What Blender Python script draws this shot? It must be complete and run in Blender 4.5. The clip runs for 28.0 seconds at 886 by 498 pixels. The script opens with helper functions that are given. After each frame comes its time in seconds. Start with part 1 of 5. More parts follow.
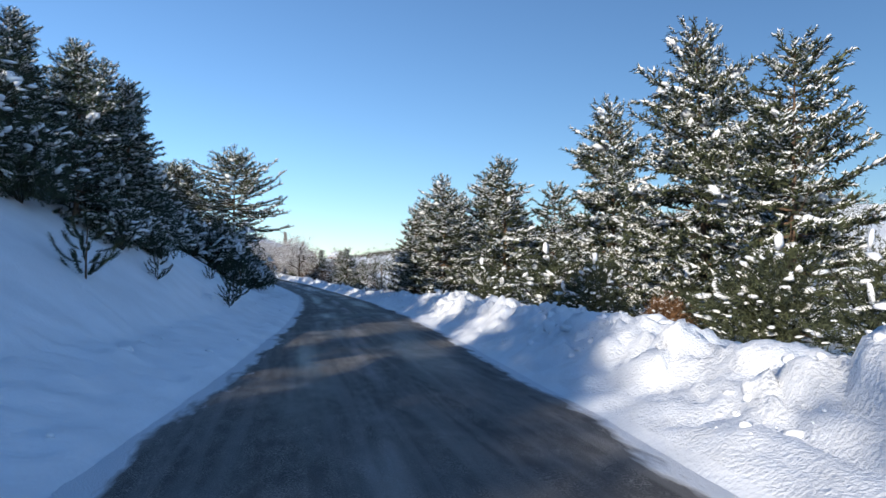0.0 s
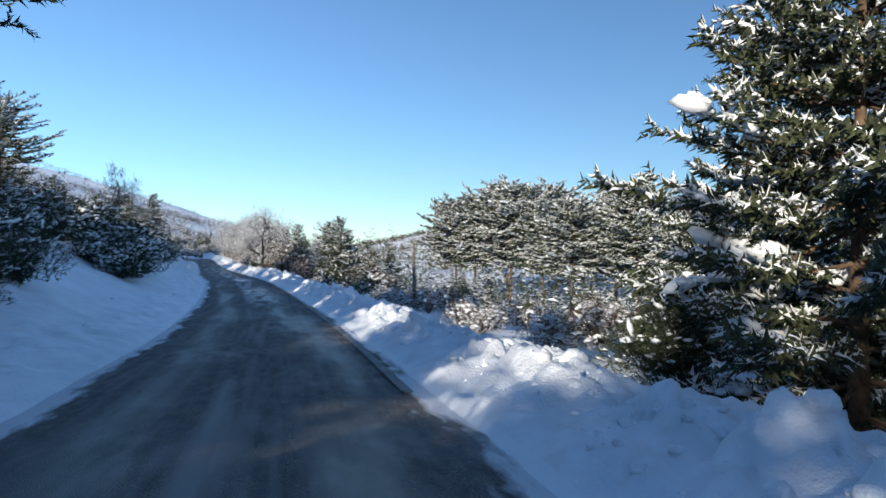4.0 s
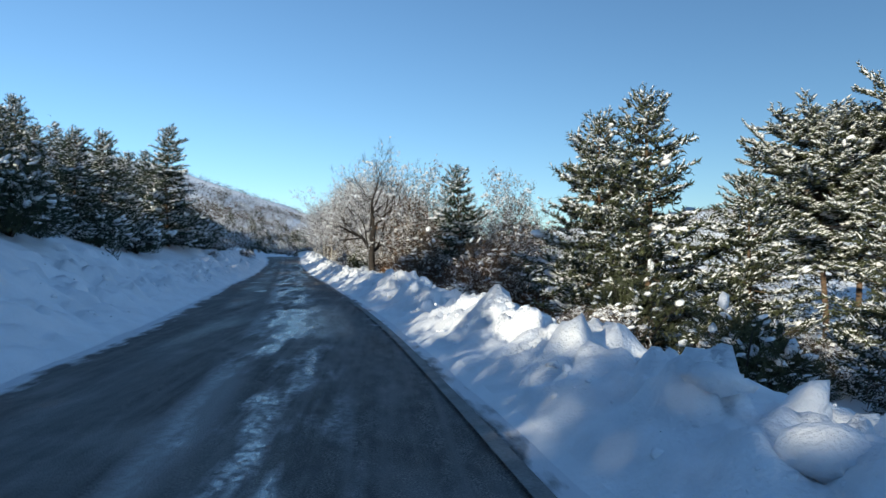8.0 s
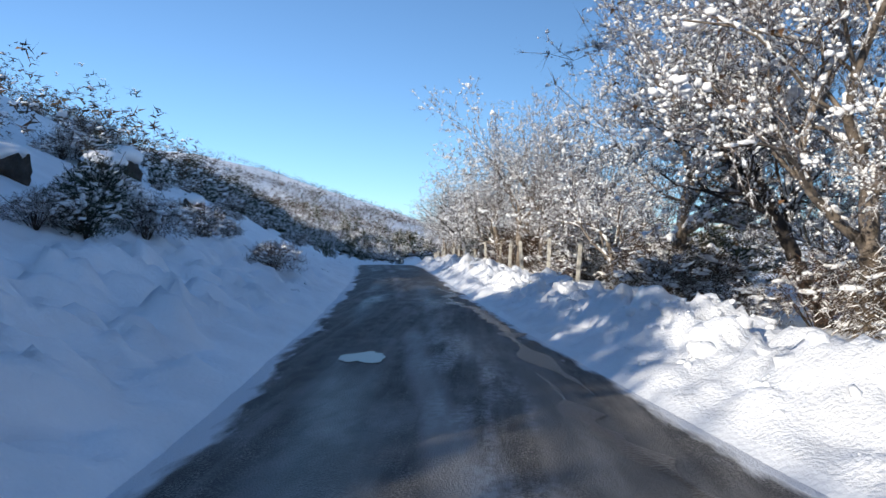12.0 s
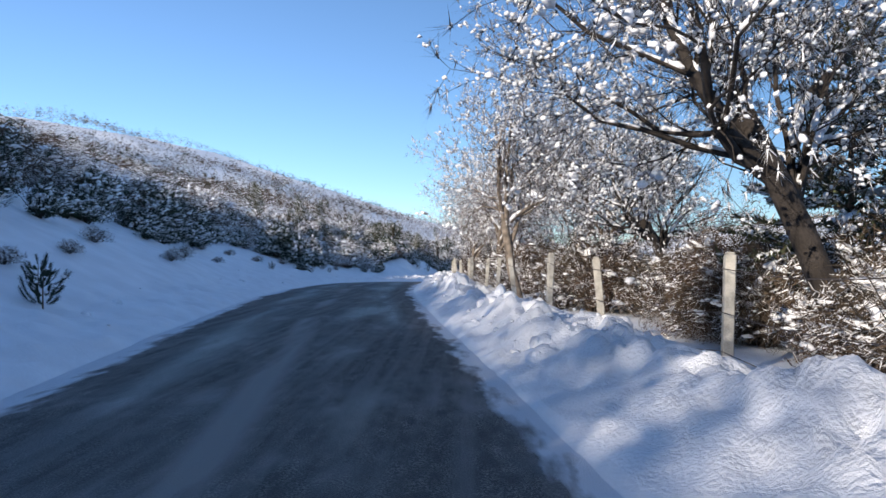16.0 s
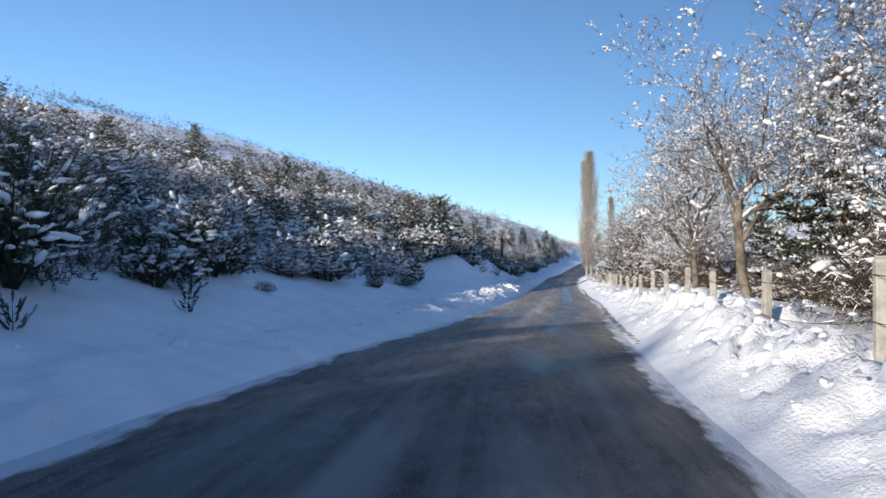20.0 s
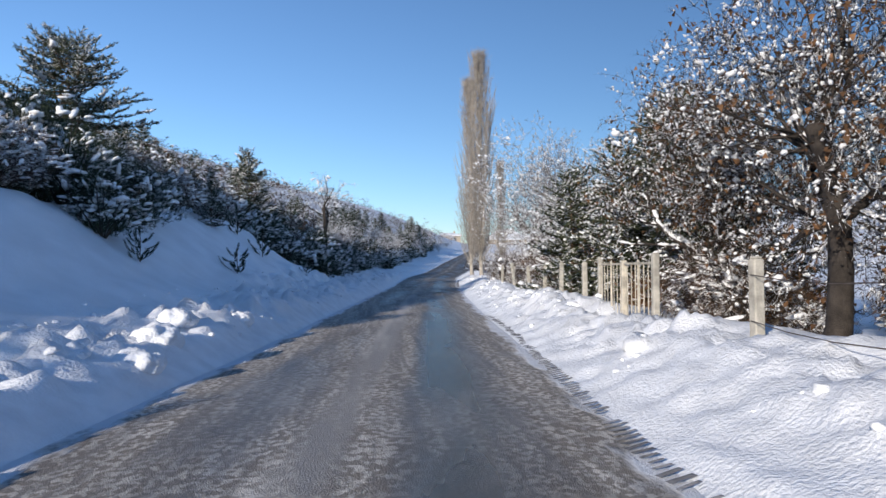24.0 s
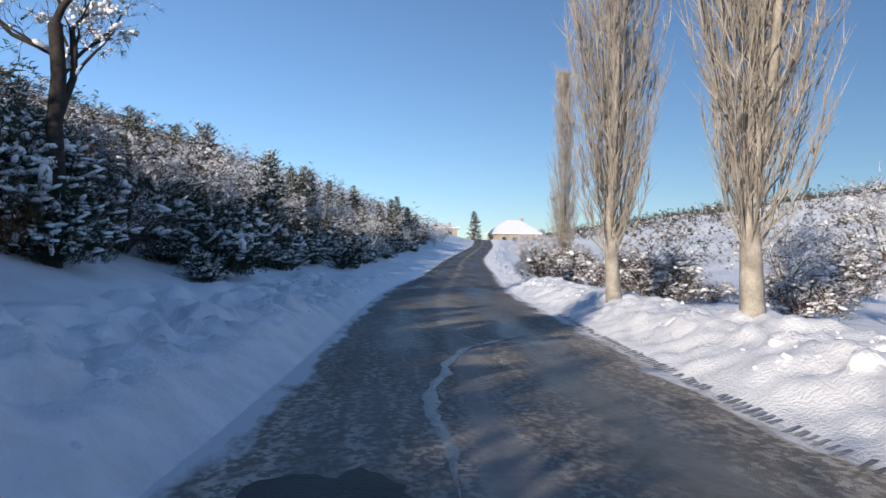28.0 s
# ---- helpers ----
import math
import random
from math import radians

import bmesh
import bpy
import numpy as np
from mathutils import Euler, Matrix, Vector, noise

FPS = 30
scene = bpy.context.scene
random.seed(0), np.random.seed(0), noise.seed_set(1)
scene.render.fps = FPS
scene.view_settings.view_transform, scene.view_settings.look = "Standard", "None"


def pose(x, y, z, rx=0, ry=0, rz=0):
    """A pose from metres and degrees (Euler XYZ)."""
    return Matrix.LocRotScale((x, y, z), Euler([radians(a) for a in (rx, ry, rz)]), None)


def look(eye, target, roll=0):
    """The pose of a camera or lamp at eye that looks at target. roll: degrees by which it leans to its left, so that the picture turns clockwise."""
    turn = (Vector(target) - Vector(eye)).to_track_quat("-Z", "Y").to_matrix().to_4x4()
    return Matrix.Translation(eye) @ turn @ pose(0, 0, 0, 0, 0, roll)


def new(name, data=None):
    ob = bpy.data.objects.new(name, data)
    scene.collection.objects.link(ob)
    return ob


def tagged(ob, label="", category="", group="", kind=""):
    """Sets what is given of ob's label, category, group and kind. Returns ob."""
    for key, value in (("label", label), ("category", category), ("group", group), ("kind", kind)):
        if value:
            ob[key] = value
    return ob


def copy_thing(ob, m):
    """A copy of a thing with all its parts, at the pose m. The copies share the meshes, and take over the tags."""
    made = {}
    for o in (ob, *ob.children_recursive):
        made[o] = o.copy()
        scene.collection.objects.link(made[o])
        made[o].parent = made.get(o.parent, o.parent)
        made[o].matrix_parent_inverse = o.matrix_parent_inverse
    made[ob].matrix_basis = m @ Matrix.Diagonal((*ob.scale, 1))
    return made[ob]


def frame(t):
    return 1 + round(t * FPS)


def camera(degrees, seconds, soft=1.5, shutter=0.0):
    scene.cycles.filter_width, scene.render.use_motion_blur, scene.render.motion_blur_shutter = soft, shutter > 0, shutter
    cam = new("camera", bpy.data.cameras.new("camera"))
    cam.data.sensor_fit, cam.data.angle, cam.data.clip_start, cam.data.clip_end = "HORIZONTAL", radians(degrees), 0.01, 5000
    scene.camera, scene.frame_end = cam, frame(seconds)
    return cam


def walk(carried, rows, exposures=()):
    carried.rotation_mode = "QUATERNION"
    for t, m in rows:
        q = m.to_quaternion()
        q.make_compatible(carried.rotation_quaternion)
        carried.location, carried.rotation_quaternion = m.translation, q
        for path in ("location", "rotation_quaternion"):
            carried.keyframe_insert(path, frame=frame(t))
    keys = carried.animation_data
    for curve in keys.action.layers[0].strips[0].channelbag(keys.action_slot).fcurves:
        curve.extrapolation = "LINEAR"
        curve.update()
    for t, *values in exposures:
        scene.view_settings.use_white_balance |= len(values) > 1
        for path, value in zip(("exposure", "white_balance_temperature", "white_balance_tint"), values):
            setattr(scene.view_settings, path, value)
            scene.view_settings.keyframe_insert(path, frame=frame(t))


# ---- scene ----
cam = camera(64.0, 28.0)
PATH = [
    (0, (-0.00, -0.00, 1.250), (2.067, 9.782, 1.466), -0.00),
    (0.5, (0.67, 5.58, 1.129), (2.766, 15.355, 1.265), -0.09),
    (1, (1.23, 11.20, 1.011), (3.377, 20.970, 1.183), -0.25),
    (1.5, (1.80, 16.87, 0.897), (3.963, 26.633, 1.076), 0.01),
    (2, (2.22, 22.54, 0.800), (4.402, 32.294, 1.017), -0.17),
    (2.5, (2.52, 27.91, 0.689), (4.757, 37.653, 0.831), -0.32),
    (3, (2.63, 33.38, 0.572), (4.887, 43.122, 0.684), -0.30),
    (3.5, (2.73, 39.03, 0.454), (4.999, 48.774, 0.564), -0.18),
    (5.5, (3.08, 60.89, -0.167), (5.015, 70.704, -0.119), -1.32),
    (6, (3.08, 66.18, -0.251), (4.884, 76.016, -0.172), -1.23),
    (6.5, (2.86, 71.44, -0.301), (4.454, 81.317, -0.180), -0.98),
    (7, (2.53, 76.92, -0.297), (3.898, 86.830, -0.211), -0.80),
    (7.5, (2.10, 82.47, -0.307), (3.213, 92.409, -0.193), -0.35),
    (8, (1.60, 88.04, -0.308), (2.414, 98.004, -0.171), 0.03),
    (8.5, (1.01, 93.50, -0.286), (1.525, 103.489, -0.155), 0.48),
    (9, (0.28, 99.07, -0.251), (0.464, 109.062, -0.106), 0.40),
    (9.5, (-0.67, 104.42, -0.241), (-0.754, 114.417, -0.027), 0.79),
    (10, (-1.65, 109.73, -0.255), (-1.911, 119.725, -0.051), 0.95),
    (10.5, (-2.79, 115.28, -0.294), (-3.217, 125.266, -0.107), 1.31),
    (11, (-3.78, 120.95, -0.235), (-4.241, 130.941, -0.022), 1.27),
    (11.5, (-4.57, 126.55, -0.178), (-5.021, 136.542, 0.027), 1.00),
    (12, (-5.12, 132.04, -0.123), (-5.647, 142.021, 0.118), 0.27),
    (12.5, (-5.66, 137.71, -0.098), (-6.157, 147.694, 0.076), 0.42),
    (14.5, (-8.11, 159.52, 0.900), (-8.479, 169.516, 1.079), 0.93),
    (15, (-8.75, 164.89, 0.946), (-9.059, 174.881, 1.168), 0.63),
    (15.5, (-9.30, 170.15, 1.003), (-9.593, 180.145, 1.188), 0.11),
    (16, (-9.85, 175.29, 1.050), (-10.103, 185.282, 1.262), 0.22),
    (16.5, (-10.40, 180.51, 1.058), (-10.651, 190.506, 1.264), -0.11),
    (17, (-11.08, 185.75, 1.084), (-11.258, 195.744, 1.342), 0.16),
    (17.5, (-11.73, 190.86, 1.176), (-11.899, 200.857, 1.384), 0.36),
    (18, (-12.25, 195.77, 1.212), (-12.405, 205.770, 1.416), -0.09),
    (18.5, (-12.78, 200.57, 1.252), (-12.887, 210.569, 1.457), 0.02),
    (19, (-13.31, 205.31, 1.269), (-13.416, 215.312, 1.444), -0.17),
    (19.5, (-13.78, 210.04, 1.264), (-14.055, 220.037, 1.427), -0.13),
    (20, (-13.94, 214.80, 1.230), (-14.790, 224.760, 1.419), -0.51),
    (20.5, (-13.77, 219.50, 1.174), (-14.720, 229.450, 1.388), -0.49),
    (21, (-13.44, 224.15, 1.053), (-14.367, 234.102, 1.264), -0.34),
    (21.5, (-12.77, 229.06, 0.925), (-12.724, 239.060, 1.060), -0.20),
    (23.5, (-10.91, 249.46, 0.433), (-9.979, 259.413, 0.612), -0.74),
    (24, (-10.62, 254.56, 0.353), (-9.646, 264.513, 0.509), -0.47),
    (24.5, (-10.37, 259.67, 0.288), (-9.359, 269.618, 0.468), -0.43),
    (25, (-10.18, 264.81, 0.226), (-9.128, 274.749, 0.342), -0.30),
    (25.5, (-10.02, 269.76, 0.168), (-8.942, 279.701, 0.349), -0.36),
    (26, (-9.78, 274.63, 0.087), (-8.674, 284.569, 0.262), 0.06),
    (26.5, (-9.61, 279.61, 0.065), (-8.470, 289.544, 0.238), 0.31),
    (27, (-9.38, 284.53, 0.035), (-8.239, 294.465, 0.162), 0.39),
    (27.5, (-8.87, 289.20, 0.024), (-7.696, 299.126, 0.153), 0.91),
    (28, (-8.62, 293.51, -0.032), (-7.427, 303.433, 0.119), 0.50),
]
walk(cam, [(t, look(eye, target, roll)) for t, eye, target, roll in PATH],
     [(0.0, 0.2, 6300.0, 9.0), (2.0, 0.4, 6350.0, 9.0), (3.5, 0.35, 6350.0, 8.0), (5.5, 0.15, 6300.0, 0.0), (9.0, 0.15, 6600.0, 4.0), (10.0, 0.1, 6600.0, 8.0), (11.0, 0.3, 6700.0, 10.0), (12.0, 0.22, 6400.0, 8.0), (14.5, 0.22, 6600.0, 12.0), (16.0, 0.28, 6500.0, 12.0), (17.0, 0.45, 6600.0, 13.0), (18.5, 0.35, 6400.0, 9.0), (20.0, 0.12, 6450.0, 10.0), (21.5, 0.05, 6250.0, 10.0), (24.0, 0.0, 6250.0, 11.0), (28.0, 0.02, 6650.0, 12.0)])

# ---- world, sun ----
SUN_AZ, SUN_EL = 143.0, 16.2
world = bpy.data.worlds.new("sky")
scene.world = world
world.use_nodes = True
wn = world.node_tree.nodes
sky = wn.new("ShaderNodeTexSky")
sky.sky_type, sky.sun_disc = "NISHITA", False
sky.sun_elevation, sky.sun_rotation = radians(SUN_EL), radians(SUN_AZ)
sky.altitude, sky.air_density, sky.dust_density, sky.ozone_density = 800.0, 1.0, 0.1, 4.4
world.node_tree.links.new(sky.outputs[0], wn["Background"].inputs[0])
wn["Background"].inputs[1].default_value = 0.15
sun = new("sun", bpy.data.lights.new("sun", "SUN"))
sun.data.energy, sun.data.angle, sun.data.color = 4.9, radians(0.5), (1.0, 0.89, 0.75)
se = radians(SUN_EL)
sun_dir = Vector((-math.sin(radians(SUN_AZ)) * math.cos(se), math.cos(radians(SUN_AZ)) * math.cos(se), math.sin(se)))
sun.matrix_basis = look(sun_dir * 300, (0, 0, 0))
tagged(sun, "low winter sun", "sun", kind="structure")


# ---- materials ----
def material(name, base, rough=0.8, metal=0.0, vary=0.25, scale=6.0, fine=60.0, bump=0.2, second=None, spec=0.3, per=0.0):
    """Principled colour broken up by noise at two sizes, with bump; second: a colour mixed in by the larger noise."""
    m = bpy.data.materials.new(name)
    m.use_nodes = True
    nt = m.node_tree
    n, link = nt.nodes, nt.links.new
    b = n["Principled BSDF"]
    geo = n.new("ShaderNodeNewGeometry")
    big, small = n.new("ShaderNodeTexNoise"), n.new("ShaderNodeTexNoise")
    big.inputs["Scale"].default_value, small.inputs["Scale"].default_value = scale, fine
    big.inputs["Detail"].default_value, small.inputs["Detail"].default_value = 5, 4
    link(geo.outputs["Position"], big.inputs["Vector"])
    link(geo.outputs["Position"], small.inputs["Vector"])
    ramp = n.new("ShaderNodeValToRGB")
    ramp.color_ramp.elements[0].position, ramp.color_ramp.elements[1].position = 0.35, 0.65
    lo = [c * (1 - vary) for c in base]
    hi = second or [min(1, c * (1 + vary)) for c in base]
    ramp.color_ramp.elements[0].color, ramp.color_ramp.elements[1].color = (*lo, 1), (*hi, 1)
    link(big.outputs["Fac"], ramp.inputs["Fac"])
    mix = n.new("ShaderNodeMixRGB")
    mix.blend_type = "OVERLAY"
    mix.inputs["Fac"].default_value = vary
    link(ramp.outputs["Color"], mix.inputs["Color1"])
    link(small.outputs["Fac"], mix.inputs["Color2"])
    out = mix.outputs["Color"]
    if per:
        hue = n.new("ShaderNodeHueSaturation")
        rnd = n.new("ShaderNodeMapRange")
        rnd.inputs["To Min"].default_value, rnd.inputs["To Max"].default_value = 1 - per, 1 + per
        link(geo.outputs["Random Per Island"], rnd.inputs["Value"])
        link(rnd.outputs["Result"], hue.inputs["Value"])
        link(out, hue.inputs["Color"])
        out = hue.outputs["Color"]
    link(out, b.inputs["Base Color"])
    b.inputs["Roughness"].default_value, b.inputs["Metallic"].default_value = rough, metal
    b.inputs["Specular IOR Level"].default_value = spec
    if bump:
        bp = n.new("ShaderNodeBump")
        bp.inputs["Strength"].default_value, bp.inputs["Distance"].default_value = bump, 0.02
        link(small.outputs["Fac"], bp.inputs["Height"])
        link(bp.outputs["Normal"], b.inputs["Normal"])
    return m


SNOW = material("snow", (0.86, 0.88, 0.91), 0.55, vary=0.05, scale=1.2, fine=22, bump=0.5, spec=0.35)
RUBBLE = material("ploughed_snow", (0.85, 0.87, 0.9), 0.6, vary=0.07, scale=2.5, fine=28, bump=0.6, spec=0.3)
RUBBLE.node_tree.nodes["Bump"].inputs["Distance"].default_value = 0.035
SNOWCAP = material("snow_on_branches", (0.88, 0.89, 0.91), 0.6, vary=0.04, scale=3, fine=40, bump=0.3)


def asphalt():
    """Gritty asphalt: damp wheel tracks, salt-grey strips between them, snow dust towards the edges and in scraps."""
    m = bpy.data.materials.new("gritted_asphalt")
    m.use_nodes = True
    n, link = m.node_tree.nodes, m.node_tree.links.new
    b = n["Principled BSDF"]
    geo = n.new("ShaderNodeNewGeometry")
    at = n.new("ShaderNodeAttribute")
    at.attribute_name = "across"

    def noise_tex(scale, detail=5, stretch=None):
        t = n.new("ShaderNodeTexNoise")
        t.inputs["Scale"].default_value, t.inputs["Detail"].default_value = scale, detail
        if stretch:
            mp = n.new("ShaderNodeMapping")
            mp.inputs["Scale"].default_value = stretch
            link(geo.outputs["Position"], mp.inputs["Vector"])
            link(mp.outputs["Vector"], t.inputs["Vector"])
        else:
            link(geo.outputs["Position"], t.inputs["Vector"])
        return t.outputs["Fac"]

    def ramp(v, *stops):
        r = n.new("ShaderNodeValToRGB")
        while len(r.color_ramp.elements) < len(stops):
            r.color_ramp.elements.new(0.5)
        for e, (p, c) in zip(r.color_ramp.elements, stops):
            e.position, e.color = p, (c, c, c, 1)
        link(v, r.inputs["Fac"])
        return r.outputs["Color"]

    def calc(op, a, c):
        q = n.new("ShaderNodeMath")
        q.operation = op
        for i, v in enumerate((a, c)):
            if isinstance(v, (int, float)):
                q.inputs[i].default_value = v
            else:
                link(v, q.inputs[i])
        return q.outputs[0]

    def mix(f, a, c):
        q = n.new("ShaderNodeMixRGB")
        for k, v in (("Fac", f), ("Color1", a), ("Color2", c)):
            if isinstance(v, tuple):
                q.inputs[k].default_value = (*v, 1)
            elif isinstance(v, (int, float)):
                q.inputs[k].default_value = v
            else:
                link(v, q.inputs[k])
        return q.outputs["Color"]

    xyz = n.new("ShaderNodeSeparateXYZ")
    link(geo.outputs["Position"], xyz.inputs[0])

    def stretch_of_road(y0, y1, y2, y3):
        """1 between y1 and y2, fading to 0 at y0 and y3."""
        def rise(a, c):
            q = n.new("ShaderNodeMapRange")
            q.inputs["From Min"].default_value, q.inputs["From Max"].default_value = a, c
            link(xyz.outputs["Y"], q.inputs["Value"])
            return q.outputs["Result"]
        return calc("MULTIPLY", rise(y0, y1), rise(y3, y2))

    track = ramp(at.outputs["Fac"], (0.0, 0.0), (0.14, 0.0), (0.24, 1.0), (0.36, 0.75), (0.47, 0.05), (0.56, 0.3), (0.68, 1.0), (0.82, 0.8), (0.9, 0.0))
    long = noise_tex(0.6, 4, (1.6, 0.22, 1.0))
    wet = calc("MULTIPLY", ramp(long, (0.4, 0.15), (0.6, 1.0)), track)
    streak = noise_tex(3.2, 5, (2.2, 0.07, 1.0))
    grit = noise_tex(75, 5)
    crumbs = noise_tex(17, 7, (1.0, 0.75, 1.0))
    blotch = noise_tex(7, 8, (1.3, 0.45, 1.0))
    patch = noise_tex(0.45, 6)
    gravelly = stretch_of_road(222, 240, 285, 330)
    rime = calc("MULTIPLY", ramp(grit, (0.46, 0.0), (0.6, 1.0)), ramp(blotch, (0.36, 0.15), (0.62, 1.0)))
    dry = mix(rime, (0.058, 0.055, 0.053), (0.28, 0.26, 0.235))
    worn = ramp(noise_tex(0.9, 6, (1.7, 0.3, 1.0)), (0.3, 0.25), (0.54, 1.0))
    packed = calc("MULTIPLY", calc("MULTIPLY", ramp(crumbs, (0.47, 0.03), (0.55, 1.0)), ramp(blotch, (0.34, 0.3), (0.54, 1.0))), calc("MULTIPLY", gravelly, worn))
    dry = mix(packed, mix(gravelly, dry, mix(worn, (0.13, 0.112, 0.096), (0.27, 0.235, 0.195))), (0.74, 0.69, 0.62))
    dry = mix(calc("MULTIPLY", ramp(streak, (0.46, 0.0), (0.66, 0.7)), 1.0), dry, (0.2, 0.19, 0.18))
    col = mix(calc("MULTIPLY", wet, calc("SUBTRACT", 0.75, calc("MULTIPLY", gravelly, 0.25))), dry, (0.04, 0.04, 0.041))
    strip = calc("MULTIPLY", calc("MULTIPLY", ramp(at.outputs["Fac"], (0.4, 0.0), (0.44, 1.0), (0.47, 1.0), (0.52, 0.0)), ramp(noise_tex(1.3, 5, (1.5, 0.2, 1)), (0.36, 0.1), (0.55, 0.85))), gravelly)
    col = mix(strip, col, (0.56, 0.53, 0.49))
    slick = calc("MULTIPLY", calc("MULTIPLY", ramp(at.outputs["Fac"], (0.58, 0.0), (0.64, 1.0), (0.73, 1.0), (0.8, 0.0)), ramp(noise_tex(0.8, 5, (1.5, 0.25, 1)), (0.36, 0.0), (0.52, 1.0))), gravelly)
    col = mix(calc("MULTIPLY", slick, 0.85), col, (0.045, 0.043, 0.042))
    salt = calc("MULTIPLY", ramp(patch, (0.45, 0.0), (0.7, 0.75)), ramp(noise_tex(2.2, 6, (1.5, 0.5, 1)), (0.42, 0.0), (0.66, 1.0)))
    ridge = calc("MULTIPLY", ramp(at.outputs["Fac"], (0.42, 0.0), (0.46, 0.95), (0.5, 0.95), (0.55, 0.0)), ramp(noise_tex(1.5, 5, (1.0, 0.12, 1)), (0.42, 0.0), (0.58, 1.0)))
    col = mix(calc("MAXIMUM", salt, ridge), col, (0.3, 0.29, 0.28))
    band = ramp(at.outputs["Fac"], (0.42, 0.0), (0.5, 1.0), (0.66, 1.0), (0.76, 0.0))
    slush = calc("MULTIPLY", calc("MULTIPLY", ramp(noise_tex(1.0, 6, (3.2, 0.5, 1)), (0.46, 0.0), (0.58, 1.0)), ramp(crumbs, (0.4, 0.35), (0.55, 1.0))), calc("MULTIPLY", band, stretch_of_road(62, 84, 128, 150)))
    col = mix(slush, col, (0.34, 0.345, 0.36))
    edge = ramp(at.outputs["Fac"], (0.0, 1.0), (0.025, 0.7), (0.075, 0.28), (0.15, 0.0), (0.87, 0.0), (0.94, 0.28), (0.98, 0.7), (1.0, 1.0))
    snow = ramp(calc("ADD", edge, calc("MULTIPLY", noise_tex(4.5, 7, (1.2, 0.35, 1.0)), 0.9)), (0.74, 0.0), (0.98, 1.0))
    col = mix(snow, col, (0.78, 0.8, 0.84))
    link(col, b.inputs["Base Color"])
    dull = ramp(calc("SUBTRACT", wet, snow), (0.15, 0.8), (0.85, 0.42))
    link(mix(calc("MAXIMUM", slush, calc("MULTIPLY", slick, 0.7)), dull, (0.16, 0.16, 0.16)), b.inputs["Roughness"])
    bp = n.new("ShaderNodeBump")
    link(calc("SUBTRACT", 0.9, calc("MULTIPLY", slush, 0.75)), bp.inputs["Strength"])
    bp.inputs["Distance"].default_value = 0.02
    link(calc("ADD", grit, calc("MULTIPLY", snow, 1.5)), bp.inputs["Height"])
    link(bp.outputs["Normal"], b.inputs["Normal"])
    return m


ASPHALT = asphalt()
TREAD = material("grimy_ice", (0.2, 0.2, 0.21), 0.7, vary=0.4, scale=3, fine=40, bump=0.4)
# dark tone for damp asphalt and for tree shade painted on it
DAMP_AND_SHADE = material("damp_and_shade_asphalt", (0.03, 0.029, 0.029), 0.55, vary=0.4, scale=3, fine=40, bump=0.4)
PUDDLE = material("meltwater", (0.05, 0.052, 0.056), 0.3, vary=0.2, scale=2, fine=9, bump=0.03, spec=0.6)
LINE = material("worn_line_paint", (0.5, 0.5, 0.48), 0.7, vary=0.5, scale=2.5, fine=40, second=(0.16, 0.16, 0.16))
NEEDLE = material("pine_needles", (0.048, 0.06, 0.032), 0.65, vary=0.35, scale=2.0, fine=15, bump=0, per=0.45, second=(0.075, 0.085, 0.04))
NEEDLE_DARK = material("dark_needles", (0.03, 0.045, 0.025), 0.65, vary=0.35, scale=2.0, fine=15, bump=0, per=0.4)
BARK = material("pine_bark", (0.13, 0.085, 0.055), 0.9, vary=0.4, scale=7, fine=45, bump=0.8)
OAKBARK = material("grey_oak_bark", (0.19, 0.158, 0.128), 0.9, vary=0.4, scale=6, fine=50, bump=0.8)
OAKTWIG = material("grey_twigs", (0.165, 0.14, 0.13), 0.85, vary=0.35, scale=2, fine=30, bump=0, per=0.3)
DARKBARK = material("dark_wet_bark", (0.042, 0.035, 0.03), 0.85, vary=0.4, scale=6, fine=50, bump=0.8)
POPLARBARK = material("pale_poplar_bark", (0.38, 0.345, 0.295), 0.85, vary=0.3, scale=4, fine=40, bump=0.6)
POPLARTWIG = material("poplar_twigs", (0.37, 0.335, 0.295), 0.85, vary=0.3, scale=3, fine=30, bump=0, per=0.3)
DRYLEAF = material("dry_oak_leaves", (0.16, 0.085, 0.04), 0.8, vary=0.4, scale=3, fine=20, bump=0, per=0.4)
SCRUB = material("hillside_scrub", (0.13, 0.078, 0.056), 0.85, vary=0.4, scale=0.5, fine=8, bump=0, per=0.5, second=(0.09, 0.072, 0.05))
CONCRETE = material("weathered_concrete", (0.42, 0.4, 0.35), 0.9, vary=0.25, scale=8, fine=60, bump=0.5)


# ---- mesh helpers ----
def mesh_object(name, v, f, mats, parent=None, smooth=False, index=None, label=""):
    """One mesh object from numpy arrays of vertices and triangles."""
    me = bpy.data.meshes.new(name)
    v, f = np.asarray(v, np.float32).reshape(-1, 3), np.asarray(f, np.int32).reshape(-1, 3)
    me.vertices.add(len(v))
    me.vertices.foreach_set("co", v.ravel())
    me.loops.add(f.size)
    me.loops.foreach_set("vertex_index", f.ravel())
    me.polygons.add(len(f))
    me.polygons.foreach_set("loop_start", np.arange(0, f.size, 3, dtype=np.int32))
    me.polygons.foreach_set("loop_total", np.full(len(f), 3, np.int32))
    me.polygons.foreach_set("use_smooth", np.full(len(f), smooth))
    for m in mats if isinstance(mats, (list, tuple)) else [mats]:
        me.materials.append(m)
    if index is not None:
        me.polygons.foreach_set("material_index", np.asarray(index, np.int32))
    me.update(calc_edges=True)
    me.validate()
    ob = new(name, me)
    if parent:
        ob.parent = parent
    if label:
        ob["label"] = label
    return ob


